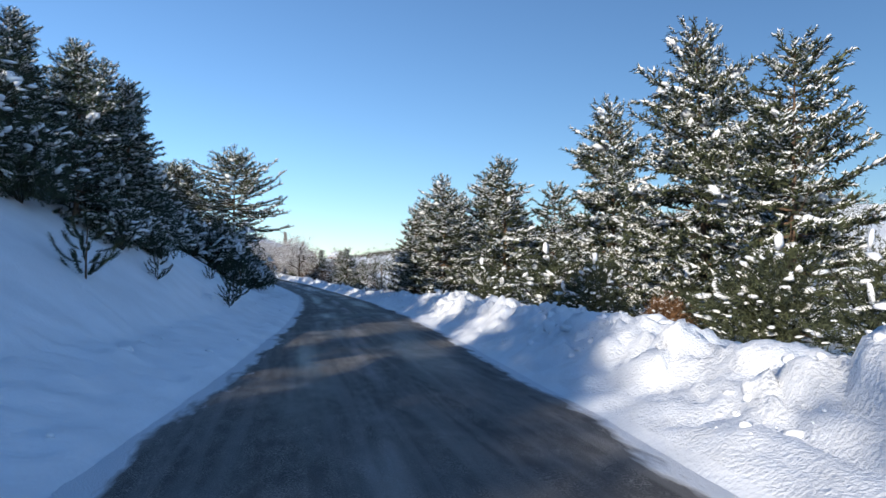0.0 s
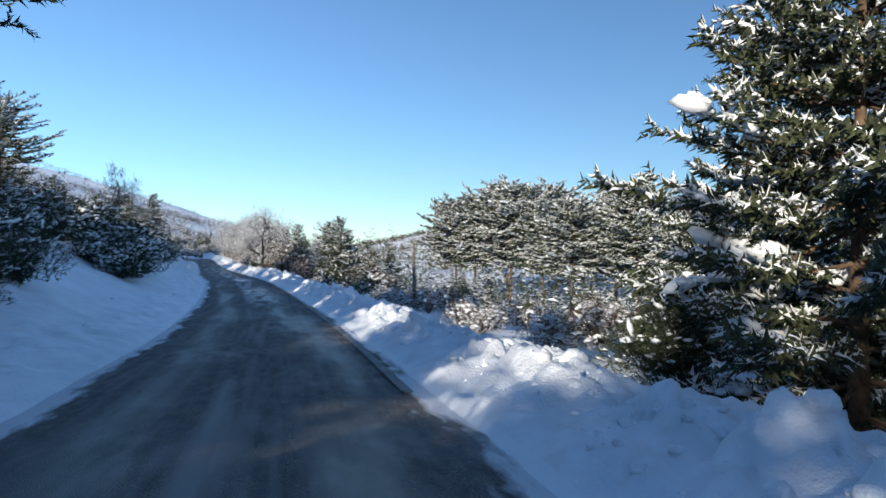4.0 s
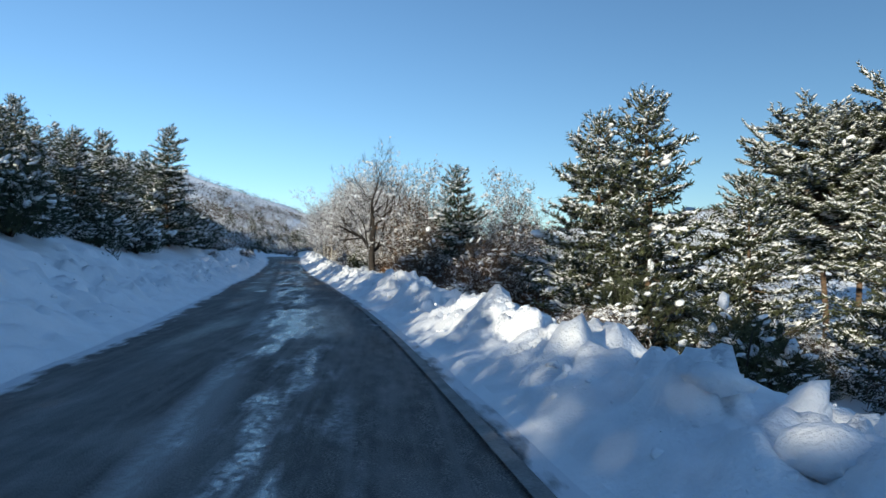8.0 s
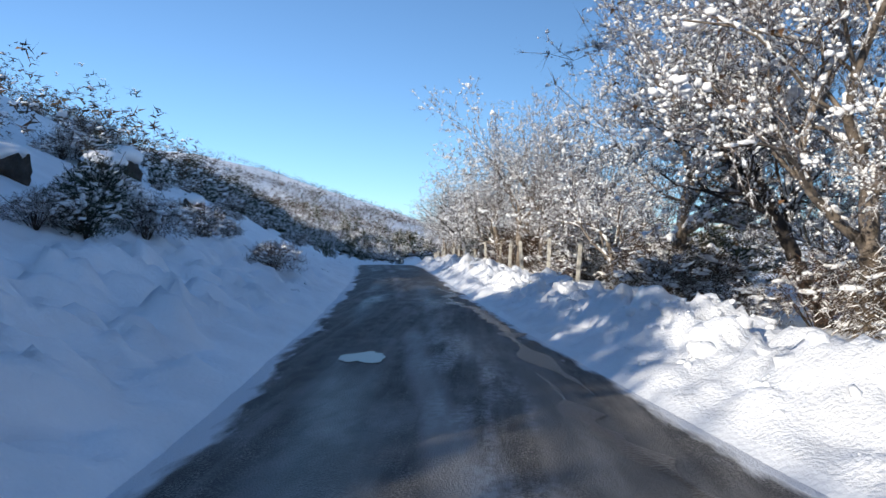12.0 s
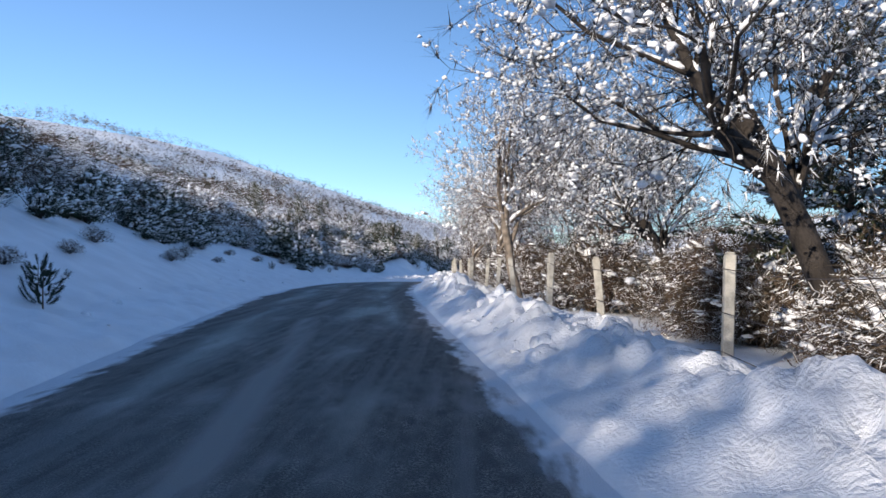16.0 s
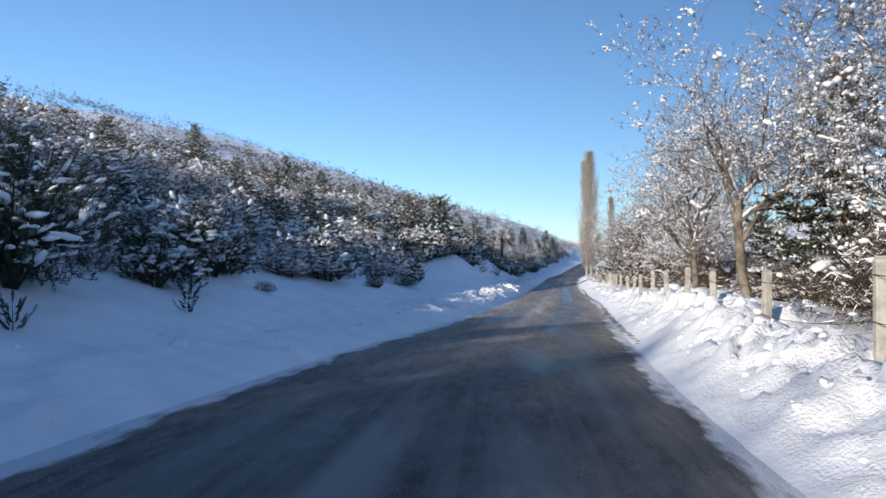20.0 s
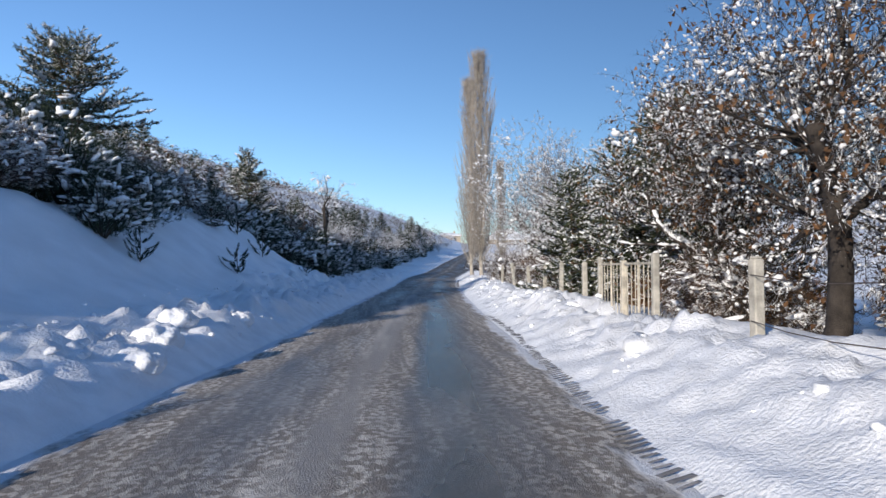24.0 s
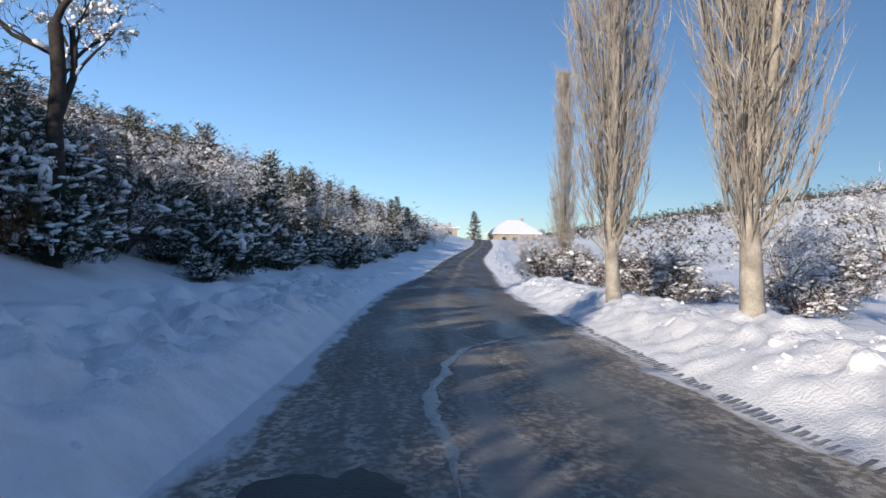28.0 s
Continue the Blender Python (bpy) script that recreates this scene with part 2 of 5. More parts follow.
def part(name, bm, mat, parent, label=""):
    me = bpy.data.meshes.new(name)
    bm.to_mesh(me)
    bm.free()
    me.materials.append(mat)
    ob = new(name, me)
    ob.parent = parent
    if label:
        ob["label"] = label
    return ob


def join(chunks):
    vs, fs, k = [], [], 0
    for v, f in chunks:
        vs.append(np.asarray(v, float).reshape(-1, 3))
        fs.append(np.asarray(f, int).reshape(-1, 3) + k)
        k += len(vs[-1])
    return (np.concatenate(vs), np.concatenate(fs)) if vs else (np.zeros((0, 3)), np.zeros((0, 3), int))


def frames_of(d):
    """Side and up vectors for unit rows d."""
    up = np.where(np.abs(d[:, 2:3]) > 0.95, np.array([[1.0, 0, 0]]), np.array([[0, 0, 1.0]]))
    s = np.cross(d, up)
    s /= np.linalg.norm(s, axis=1, keepdims=True) + 1e-9
    return s, np.cross(s, d)


def stamp(tv, tf, p, d, lx, ly, lz):
    """Copies of a small template along unit rows d at p, scaled."""
    s, n = frames_of(d)
    k = len(p)
    v = p[:, None] + tv[None, :, 0:1] * (d * lx[:, None])[:, None] + tv[None, :, 1:2] * (s * ly[:, None])[:, None] + tv[None, :, 2:3] * (n * lz[:, None])[:, None]
    f = tf[None] + (np.arange(k) * len(tv))[:, None, None]
    return v.reshape(-1, 3), f.reshape(-1, 3)


def tube(pts, radii, sides):
    pts = np.asarray(pts, float)
    d = np.gradient(pts, axis=0)
    d /= np.linalg.norm(d, axis=1, keepdims=True) + 1e-9
    s, n = frames_of(d)
    a = np.arange(sides) * 2 * math.pi / sides
    ring = np.cos(a)[None, :, None] * s[:, None] + np.sin(a)[None, :, None] * n[:, None]
    v = (pts[:, None] + ring * np.asarray(radii)[:, None, None]).reshape(-1, 3)
    f = []
    for i in range(len(pts) - 1):
        for j in range(sides):
            a0, b0 = i * sides + j, i * sides + (j + 1) % sides
            f += [(a0, b0, b0 + sides), (a0, b0 + sides, a0 + sides)]
    return v, np.array(f)


def ico(level):
    bm = bmesh.new()
    bmesh.ops.create_icosphere(bm, subdivisions=level, radius=1)
    v = np.array([x.co[:] for x in bm.verts])
    f = np.array([[q.index for q in x.verts] for x in bm.faces])
    bm.free()
    return v, f


OCT_V = np.array([(1, 0, 0), (-1, 0, 0), (0, 1, 0), (0, -1, 0), (0, 0, 1), (0, 0, -0.5)], float)
OCT_F = np.array([(0, 2, 4), (2, 1, 4), (1, 3, 4), (3, 0, 4), (2, 0, 5), (1, 2, 5), (3, 1, 5), (0, 3, 5)])
ICO_V, ICO_F = ico(1)
ICO2_V, ICO2_F = ico(2)
ICO3_V, ICO3_F = ico(3)


def lumps(rng, p, d, lx, ly, lz, level=1):
    """Rounded snow lumps, each dented at random."""
    tv, tf = (OCT_V, OCT_F) if level == 0 else (ICO_V, ICO_F) if level == 1 else (ICO2_V, ICO2_F)
    v, f = stamp(tv, tf, p, d, lx, ly, lz)
    c = np.repeat(p, len(tv), 0)
    return c + (v - c) * rng.uniform(0.72, 1.2, (len(v), 1)), f


def vnoise(x, y, seed=0):
    """Smooth value noise in -1..1 on arrays."""
    xi, yi = np.floor(x).astype(np.int64), np.floor(y).astype(np.int64)
    fx, fy = x - xi, y - yi
    fx, fy = fx * fx * (3 - 2 * fx), fy * fy * (3 - 2 * fy)

    def h(a, b):
        q = (a * 374761393 + b * 668265263 + seed * 1274126177) & 0xFFFFFFFF
        q = ((q ^ (q >> 13)) * 1274126177) & 0xFFFFFFFF
        return ((q ^ (q >> 16)) & 0xFFFF) / 32767.5 - 1

    a, b, c, e = h(xi, yi), h(xi + 1, yi), h(xi, yi + 1), h(xi + 1, yi + 1)
    return (a * (1 - fx) + b * fx) * (1 - fy) + (c * (1 - fx) + e * fx) * fy


def cells(x, y, seed=0):
    """Distance to the nearest of scattered points, one to a unit cell, and that point's own number in 0..1."""
    own = np.zeros(np.shape(x))
    xi, yi = np.floor(x).astype(np.int64), np.floor(y).astype(np.int64)
    best = np.full(np.shape(x), 9.0)
    for a in (-1, 0, 1):
        for b in (-1, 0, 1):
            q = ((xi + a) * 73856093 ^ (yi + b) * 19349663 ^ (seed * 83492791 + 77)) & 0xFFFFFF
            q = (q * 2654435761) & 0xFFFFFFFF
            px, py = xi + a + ((q >> 8) & 255) / 255, yi + b + ((q >> 16) & 255) / 255
            far = np.hypot(px - x, py - y)
            own = np.where(far < best, ((q >> 4) & 1023) / 1023, own)
            best = np.minimum(best, far)
    return best, own


# ---- the lie of the road ----
YS = np.arange(-120.0, 700.0, 1.0)


def smooth_line(keys, sigma=6.0):
    ky, kv = np.array(sorted(keys.items()), float).T
    raw = np.interp(YS, ky, kv)
    raw[YS > ky[-1]] = kv[-1]
    w = np.exp(-0.5 * (np.arange(-20, 21) / sigma) ** 2)
    return np.convolve(np.pad(raw, 20, mode="edge"), w / w.sum(), "valid")


LEFT_EDGE = smooth_line({-120: -16, -40: -6.6, 0: -1.8, 20: -0.1, 40: 0.35, 60: 0.45, 80: -0.8, 100: -2.6, 120: -5.4, 140: -7.4, 160: -10.0, 180: -13.85, 200: -17.0, 212: -17.9,
                         220: -17.8, 240: -14.9, 260: -13.0, 280: -11.5, 300: -9.5, 320: -7.9, 345: -4.2, 375: 1.0, 415: 11.0, 450: 17, 520: 22})
RIGHT_EDGE = smooth_line({-120: -12, -40: -2.4, 0: 2.4, 20: 3.8, 40: 4.35, 60: 4.55, 80: 3.6, 100: 2.1, 120: -0.7, 140: -4.1, 160: -6.9, 180: -8.95, 200: -11.6,
                          220: -12.5, 240: -10.2, 260: -8.65, 280: -7.1, 300: -5.2, 320: -2.9, 345: 1.7, 375: 6.0, 415: 15.0, 450: 21, 520: 26})
ROAD_Z = smooth_line({-120: 1.0, 0: 0.0, 20: -0.4, 40: -0.82, 60: -1.36, 80: -1.55, 100: -1.52, 120: -1.48, 140: -1.2, 160: -0.42, 180: -0.17, 200: 0.0, 220: -0.09,
                      240: -0.6, 260: -0.97, 280: -1.19, 300: -1.28, 345: -1.2, 375: -0.1, 415: 2.4, 450: 4.6, 700: 6})


def left_x(y): return np.interp(y, YS, LEFT_EDGE)
def right_x(y): return np.interp(y, YS, RIGHT_EDGE)
def road_z(y): return np.interp(y, YS, ROAD_Z)


LE = [0, 0.5, 1.5, 3, 5, 8, 14, 25, 50, 100, 150, 900]
LEFT_NEAR = {
    0: [0.12, 0.45, 1.5, 2.8, 4.0],
    22: [0.12, 0.48, 1.8, 3.4, 4.9],
    31: [0.12, 0.42, 1.3, 2.6, 4.1],
    40: [0.12, 0.35, 0.7, 1.6, 3],
    70: [0.15, 0.45, 1, 1.9, 3],
    100: [0.15, 0.5, 1.5, 2.5, 3.5],
    125: [0.15, 0.4, 0.85, 1.5, 2.9],
    145: [0.2, 0.6, 1.4, 2.5, 3.9],
    190: [0.15, 0.4, 1.1, 2.1, 3.5],
    225: [0.15, 0.35, 0.75, 1.35, 2.4],
    250: [0.3, 0.4, 0.6, 1.0, 1.9],
    270: [0.35, 0.45, 1.1, 2.7, 3.3],
    282: [0.35, 0.5, 1.6, 3.2, 3.9],
    292: [0.3, 0.4, 0.7, 1.4, 2.7],
    305: [0.3, 0.4, 0.6, 1.1, 2.5],
    400: [0.1, 0.2, 0.6, 1.2, 2.4],
    560: [0.1, 0.2, 0.5, 1, 2],
    760: [0.1, 0.2, 0.3, 0.5, 1],
}
LEFT_FAR = {
    0: [6.3, 10, 15, 24, 36],
    22: [6.8, 10.5, 15, 24, 36],
    31: [6.2, 9.6, 14.5, 23, 36],
    40: [5.2, 9, 14, 23, 36],
    70: [4.6, 8, 13, 22, 36],
    100: [5.6, 10, 18, 29, 42],
    125: [5.7, 10.6, 18.8, 31, 43],
    145: [7, 12.2, 21, 36, 46],
    190: [6.3, 10.8, 20, 39, 46],
    225: [5.2, 9.5, 17, 33, 44],
    250: [4.8, 9, 16.5, 30, 42],
    270: [5.8, 9.2, 16, 29, 42],
    282: [6.3, 10, 15.5, 28, 44],
    292: [6.2, 10.2, 15, 28, 44],
    305: [5.8, 10.2, 15.6, 28, 44],
    400: [4.8, 9, 15.6, 31, 49],
    560: [5, 9, 16, 31, 47],
    760: [2, 4, 8, 20, 34],
}
LEFT_RISE = {k: [0.0] + LEFT_NEAR[k] + LEFT_FAR[k] + [40.0] for k in LEFT_NEAR}
RE = [0, 0.5, 1.1, 2.0, 3.0, 5, 9, 20, 45, 110, 250, 900]
RIGHT_NEAR = {
    0: [0.2, 0.55, 0.6, 0.3, 0],
    24: [0.2, 0.5, 0.5, 0.2, -0.1],
    38: [0.18, 0.36, 0.24, -0.04, -0.35],
    60: [0.16, 0.28, 0.06, -0.4, -0.8],
    90: [0.16, 0.3, 0.04, -0.5, -1.05],
    120: [0.2, 0.5, 0.4, 0, -0.5],
    150: [0.15, 0.42, 0.35, 0.05, -0.1],
    200: [0.18, 0.4, 0.25, 0, -0.1],
    218: [0.2, 0.42, 0.3, 0.1, 0],
    234: [0.3, 0.7, 0.9, 0.75, 0.45],
    250: [0.22, 0.5, 0.55, 0.3, 0.05],
    300: [0.2, 0.45, 0.45, 0.15, 0],
    380: [0.15, 0.3, 0.3, 0.1, 0],
    450: [0.1, 0.2, 0.2, 0.1, 0],
    620: [0.1, 0.2, 0.2, 0.1, 0],
    900: [0.1, 0.2, 0.2, 0.1, 0],
}
RIGHT_FAR = {
    0: [-0.3, -1.5, -3, 4, 22, 30],
    24: [-0.4, -1.8, -3, 6, 26, 30],
    38: [-0.6, -2.4, -3.5, 9, 32, 34],
    60: [-1.3, -3, -4, 14, 38, 40],
    90: [-1.5, -3, -4, 14, 40, 40],
    120: [-1.2, -3, -5, 12, 30, 40],
    150: [-0.3, -0.6, -1.5, 8, 20, 30],
    200: [-0.1, -0.3, -1, 3, 12, 25],
    218: [0, -0.3, -1, 4, 14, 26],
    234: [0.1, -0.3, -1, 6, 17, 27],
    250: [0, -0.3, -1, 6, 18, 28],
    300: [-0.3, -0.6, 1, 11, 32, 36],
    380: [-0.2, -0.3, 2.5, 12, 33, 38],
    450: [0, 0, 4, 14, 34, 40],
    620: [0, 0, 4, 15, 35, 42],
    900: [0, 0, 0, 3, 16, 25],
}
RIGHT_RISE = {k: [0.0] + RIGHT_NEAR[k] + RIGHT_FAR[k] for k in RIGHT_NEAR}


def profile(table, es, e, y):
    ys = np.array(sorted(table), float)
    rows = np.array([np.interp(e, es, table[k]) for k in sorted(table)])
    t = np.clip(np.interp(y, ys, np.arange(len(ys))), 0, len(ys) - 1.001)
    i = t.astype(int)
    w = t - i
    w = w * w * (3 - 2 * w)
    j = np.arange(rows.shape[1])
    return rows[i, j] * (1 - w) + rows[i + 1, j] * w


def ground_z(x, y, fine=True):
    """Height of the snow, on arrays."""
    x, y = np.atleast_1d(np.asarray(x, float)), np.atleast_1d(np.asarray(y, float))
    el, er = left_x(y) - x, x - right_x(y)
    zl, zr = profile(LEFT_RISE, LE, np.maximum(el, 0), y), profile(RIGHT_RISE, RE, np.maximum(er, 0), y)
    e = np.maximum(el, er)
    z = road_z(y) + np.where(el > 0, zl, 0) + np.where(er > 0, zr, 0)
    out = np.clip(e / 1.2, 0, 1)
    z = z + out * (0.10 * vnoise(x * 0.45, y * 0.45, 3) + 0.05 * vnoise(x * 1.3, y * 1.3, 4))
    far = np.clip((e - 12) / 40, 0, 1)
    z = z + far * (1.6 * vnoise(x * 0.05, y * 0.05, 5) + 0.7 * vnoise(x * 0.13, y * 0.13, 6)) + np.clip((e - 60) / 200, 0, 1) * 5 * vnoise(x * 0.012, y * 0.012, 7)
    if fine:
        crest_r = (0.35 * np.clip((er - 0.12) / 0.3, 0, 1) + 0.65 * np.clip((er - 0.5) / 0.4, 0, 1)) * np.clip((2.4 - er) / 0.8, 0, 1)
        crest_l = np.clip((el - 0.25) / 0.6, 0, 1) * np.clip((np.interp(y, [96, 106, 146, 160, 270, 290], [2.2, 3.4, 3.4, 2.2, 2.2, 3.6]) - el) / 0.8, 0, 1) * np.interp(y, [90, 104, 146, 160, 235, 252, 300, 330], [0.12, 0.95, 0.95, 0.12, 0.12, 1.0, 1.0, 0.2])
        berm = np.where(er > 0, crest_r, crest_l)
        rough = np.maximum(0.72 + 0.4 * np.clip(0.5 + 1.4 * vnoise(x * 0.12, y * 0.12, 9), 0, 1), np.where((er <= 0) & ((y > 248) | ((y > 100) & (y < 150))), 0.95, 0)) * np.where((er > 0) & (y > 238), 0.7, 1.0)
        wx, wy = x + 0.12 * vnoise(x * 3.5, y * 3.5, 1), y + 0.12 * vnoise(x * 3.5, y * 3.5, 8)

        def blocks(size, seed):
            """Broken lumps, each with a height and a breadth of its own."""
            c, own = cells(wx / size, wy / size, seed)
            return own ** 1.6 * np.sqrt(np.clip(1 - (c / (0.52 + 0.26 * own)) ** 2, 0, 1))

        crusty = np.clip((y - 240) / 14, 0, 1) * (er > 0)
        z = z + berm * rough * ((0.32 - 0.2 * crusty) * blocks(0.62, 2) + (0.2 - 0.05 * crusty) * blocks(0.33, 3) + 0.1 * blocks(0.18, 5) + 0.12 * vnoise(wx * 1.2, wy * 1.2, 31) + 0.05 * np.abs(vnoise(x * 7.2, y * 6.8, 33)) - 0.14)
        face = np.clip(e / 0.2, 0, 1) * np.clip((2.5 - e) / 1.0, 0, 1)
        z = z + face * (0.05 * vnoise(x * 2.9, y * 2.9, 21) + 0.035 * vnoise(x * 5.8, y * 4.6, 22))
    return z


def gz(x, y): return float(ground_z([x], [y], False)[0])


def build_ground():
    near = np.concatenate([np.arange(-16, -4, 0.6), np.arange(-4, -2.9, 0.2), np.arange(-2.8, 0, 0.1)])
    near = np.concatenate([[-900, -600, -420, -300, -220, -160, -125, -100, -80, -64, -52, -42, -34, -28, -23, -19], near])
    right = np.concatenate([np.arange(0.07, 2.6, 0.07), -near[near < -2.6][::-1]])
    cols = len(near) + 5 + len(right)
    ys = np.concatenate([np.arange(-110, -12, 4.0), np.arange(-12, 4, 1.0), np.arange(4, 325, 0.14), np.arange(330, 460, 1.5), np.arange(460, 700, 8), [720, 780, 860, 980, 1200, 1600]])
    rows = len(ys)
    yy = np.repeat(ys[:, None], cols, 1)
    lx, rx = left_x(ys)[:, None], right_x(ys)[:, None]
    xx = np.concatenate([lx + near[None], lx + (rx - lx) * np.linspace(0.02, 0.98, 5)[None], rx + right[None]], 1)
    z = ground_z(xx.ravel(), yy.ravel())
    k = len(near)
    z2 = z.reshape(rows, cols)
    z2[:, k:k + 5] -= 0.06
    v = np.stack([xx.ravel(), yy.ravel(), z2.ravel()], 1)
    i = (np.arange(rows - 1)[:, None] * cols + np.arange(cols - 1)[None]).ravel()
    f = np.concatenate([np.stack([i, i + 1, i + cols + 1], 1), np.stack([i, i + cols + 1, i + cols], 1)])
    side = np.maximum(lx - xx, xx - rx).ravel()[i]
    there = ((yy.ravel()[i] < 330) & (side < 2.8) & ((xx - rx).ravel()[i] > 0)) | ((side < 2.0) & (np.abs(yy.ravel()[i] - 285) < 48))
    ob = mesh_object("ground", v, f, [SNOW, RUBBLE], smooth=True, index=np.concatenate([there, there]).astype(int))
    return tagged(ob, "snow-covered ground with ploughed banks along the road", "snow", kind="structure")


def build_road():
    ys = np.arange(-110, 520, 0.5)
    n = 13
    t = np.linspace(-0.04, 1.04, n)
    lx, rx = left_x(ys)[:, None], right_x(ys)[:, None]
    jag = 0.12 * vnoise(ys * 0.8, ys * 0 + 2, 11)[:, None]
    xx = lx + (rx - lx) * t[None] + jag * (t[None] - 0.5) * 2
    yy = np.repeat(ys[:, None], n, 1)
    z = road_z(yy) + 0.02 - 0.05 * (2 * t[None] - 1) ** 2 + 0.006 * vnoise(xx * 1.5, yy * 0.6, 12)
    v = np.stack([xx.ravel(), yy.ravel(), z.ravel()], 1)
    i = (np.arange(len(ys) - 1)[:, None] * n + np.arange(n - 1)[None]).ravel()
    f = np.concatenate([np.stack([i, i + 1, i + n + 1], 1), np.stack([i, i + n + 1, i + n], 1)])
    ob = mesh_object("road", v, f, ASPHALT, smooth=True)
    across = ob.data.attributes.new("across", "FLOAT", "POINT")
    across.data.foreach_set("value", np.repeat(np.clip(t, 0, 1)[None], len(ys), 0).ravel().astype(np.float32))
    return tagged(ob, "narrow asphalt road, wet, gritted and partly snow-dusted", "road", kind="structure")


build_ground()
build_road()


# ---- trees ----
def needle_template(rng, k, reach, width):
    v, f = [], []
    for i in range(k):
        x0 = 0.05 + 0.9 * i / k
        a = i * 2.4 + rng.uniform(-0.5, 0.5)
        out = np.array([0, math.cos(a), math.sin(a)])
        side = np.array([0, -math.sin(a), math.cos(a)])
        tip = np.array([x0 + 0.22, 0, 0]) + out * reach
        base = np.array([x0 - 0.03, 0, 0])
        v += [base - side * width, base + side * width + np.array([0.05, 0, 0]), tip]
        f.append((3 * i, 3 * i + 1, 3 * i + 2))
    return np.array(v), np.array(f)


def unit(d):
    return d / (np.linalg.norm(d, axis=1, keepdims=True) + 1e-9)


def conifer(name, seed, h, r, low=0.05, gap=0.3, per=6, twig=0.48, dark=False, snow=0.4, lift=25, crown_pow=0.8, spread=False, label="", k=8, step=0.14, limb=None, side=1.0):
    """A needle tree: trunk, crown of branches set with needle shoots, snow on them."""
    rng = np.random.default_rng(seed)
    root = new(name)
    zs = np.array([-0.4, 0, 0.15 * h, 0.5 * h, h])
    wob = rng.normal(0, 0.012 * h, (5, 2)) * np.array([[0], [0], [0.4], [1], [1]])
    tp = np.stack([wob[:, 0], wob[:, 1], zs], 1)
    r0 = 0.013 * h + 0.02
    trunk = tube(tp, [r0 * 1.35, r0 * 1.1, r0 * 0.9, r0 * 0.55, 0.008], 8)
    mesh_object("trunk", *trunk, BARK, root, True)
    sticks, tw_p, tw_d, tw_l, br_p, br_d, br_l = [], [], [], [], [], [], []
    todo = []
    z = low * h
    while z < 0.97 * h:
        t = (z / h - low) / (1 - low)
        shape = ((1 - t) ** crown_pow) if not spread else min(1.0, 0.35 + 2.2 * t) * (1 - t ** 3) ** 0.6
        sector = rng.uniform(0.7, 1.15)
        for a in rng.uniform(0, 6.28) + np.arange(per) * 6.283 / per + rng.normal(0, 0.25, per):
            L = r * shape * rng.uniform(0.55, 1.2) * sector + 0.12
            el = radians(-8 + lift * t + rng.normal(0, 11) + (35 * max(0, t - 0.8) * 5 if not spread else 0))
            todo.append((a, z, L, el))
        z += gap * rng.uniform(0.75, 1.2) * (0.7 + 0.6 * (1 - t))
    if limb:
        todo += limb
    for a, z, L, el in todo:
        s = np.linspace(0, 1, 5)
        x0 = np.array([np.interp(z, zs, tp[:, 0]), np.interp(z, zs, tp[:, 1]), z])
        az = np.array([math.cos(a), math.sin(a)])
        hz = L * s * math.cos(el)
        vz = L * (s * math.sin(el) - 0.12 * s + 0.22 * s ** 2.5)
        pts = x0 + np.stack([az[0] * hz, az[1] * hz, vz], 1)
        sticks.append(tube(pts, np.interp(s, [0, 1], [0.008 + 0.011 * L, 0.004]), 3))
        m = max(2, int(L / step))
        q = np.linspace(0.2, 1.0, m)
        c = np.stack([np.interp(q, s, pts[:, j]) for j in range(3)], 1)
        d = unit(np.gradient(c, axis=0))
        turn = np.where(np.arange(m) % 2 == 0, 1, -1) * np.radians(rng.uniform(30, 65, m))
        turn[-1] = 0
        dd = np.stack([d[:, 0] * np.cos(turn) - d[:, 1] * np.sin(turn), d[:, 0] * np.sin(turn) + d[:, 1] * np.cos(turn), d[:, 2] + rng.uniform(-0.12, 0.3, m)], 1)
        ll = twig * rng.uniform(0.65, 1.2, m) * np.interp(L, [0.1, 0.8], [0.6, 1])
        dd = unit(dd)
        tw_p.append(c)
        tw_d.append(dd)
        tw_l.append(ll)
        # side shoots that fill the spray out
        fork = rng.random(m) < side
        wide = rng.uniform(0.5, 1.0, (m, 1)) * np.stack([-dd[:, 1], dd[:, 0], 0.5 * rng.normal(0.3, 0.8, m)], 1)
        for sgn in (1, -1):
            tw_p.append((c + dd * ll[:, None] * rng.uniform(0.3, 0.7, (m, 1)))[fork])
            tw_d.append(unit(dd + sgn * wide)[fork])
            tw_l.append((ll * rng.uniform(0.55, 0.85, m))[fork])
        if rng.random() < snow * 0.8 and L > 0.4:
            j = rng.integers(m // 3, m)
            br_p.append(c[j] + [0, 0, 0.07])
            br_d.append(d[j])
            br_l.append(min(0.33, 0.21 * L) * rng.uniform(0.35, 1.35))
    p, d, l = np.concatenate(tw_p), np.concatenate(tw_d), np.concatenate(tw_l)
    # leading shoot
    p, d, l = np.vstack([p, tp[-1:] - [0, 0, 0.3]]), np.vstack([d, [[0.02, 0, 1]]]), np.append(l, 0.5)
    tv, tf = needle_template(rng, k, 0.27, 0.075)
    sprays = stamp(tv, tf, p, d, l, l, l)
    crown = mesh_object("crown", *sprays, NEEDLE_DARK if dark else NEEDLE, root)
    tagged(mesh_object("branch", *join(sticks), BARK, crown), kind="stuff")
    some = rng.random(len(p)) < snow * 0.85
    chunks = [stamp(tv, tf, p[some] + [0, 0, 0.035], d[some], l[some] * 0.92, l[some] * 0.8, l[some] * 0.8)]
    some &= rng.random(len(p)) < 0.6
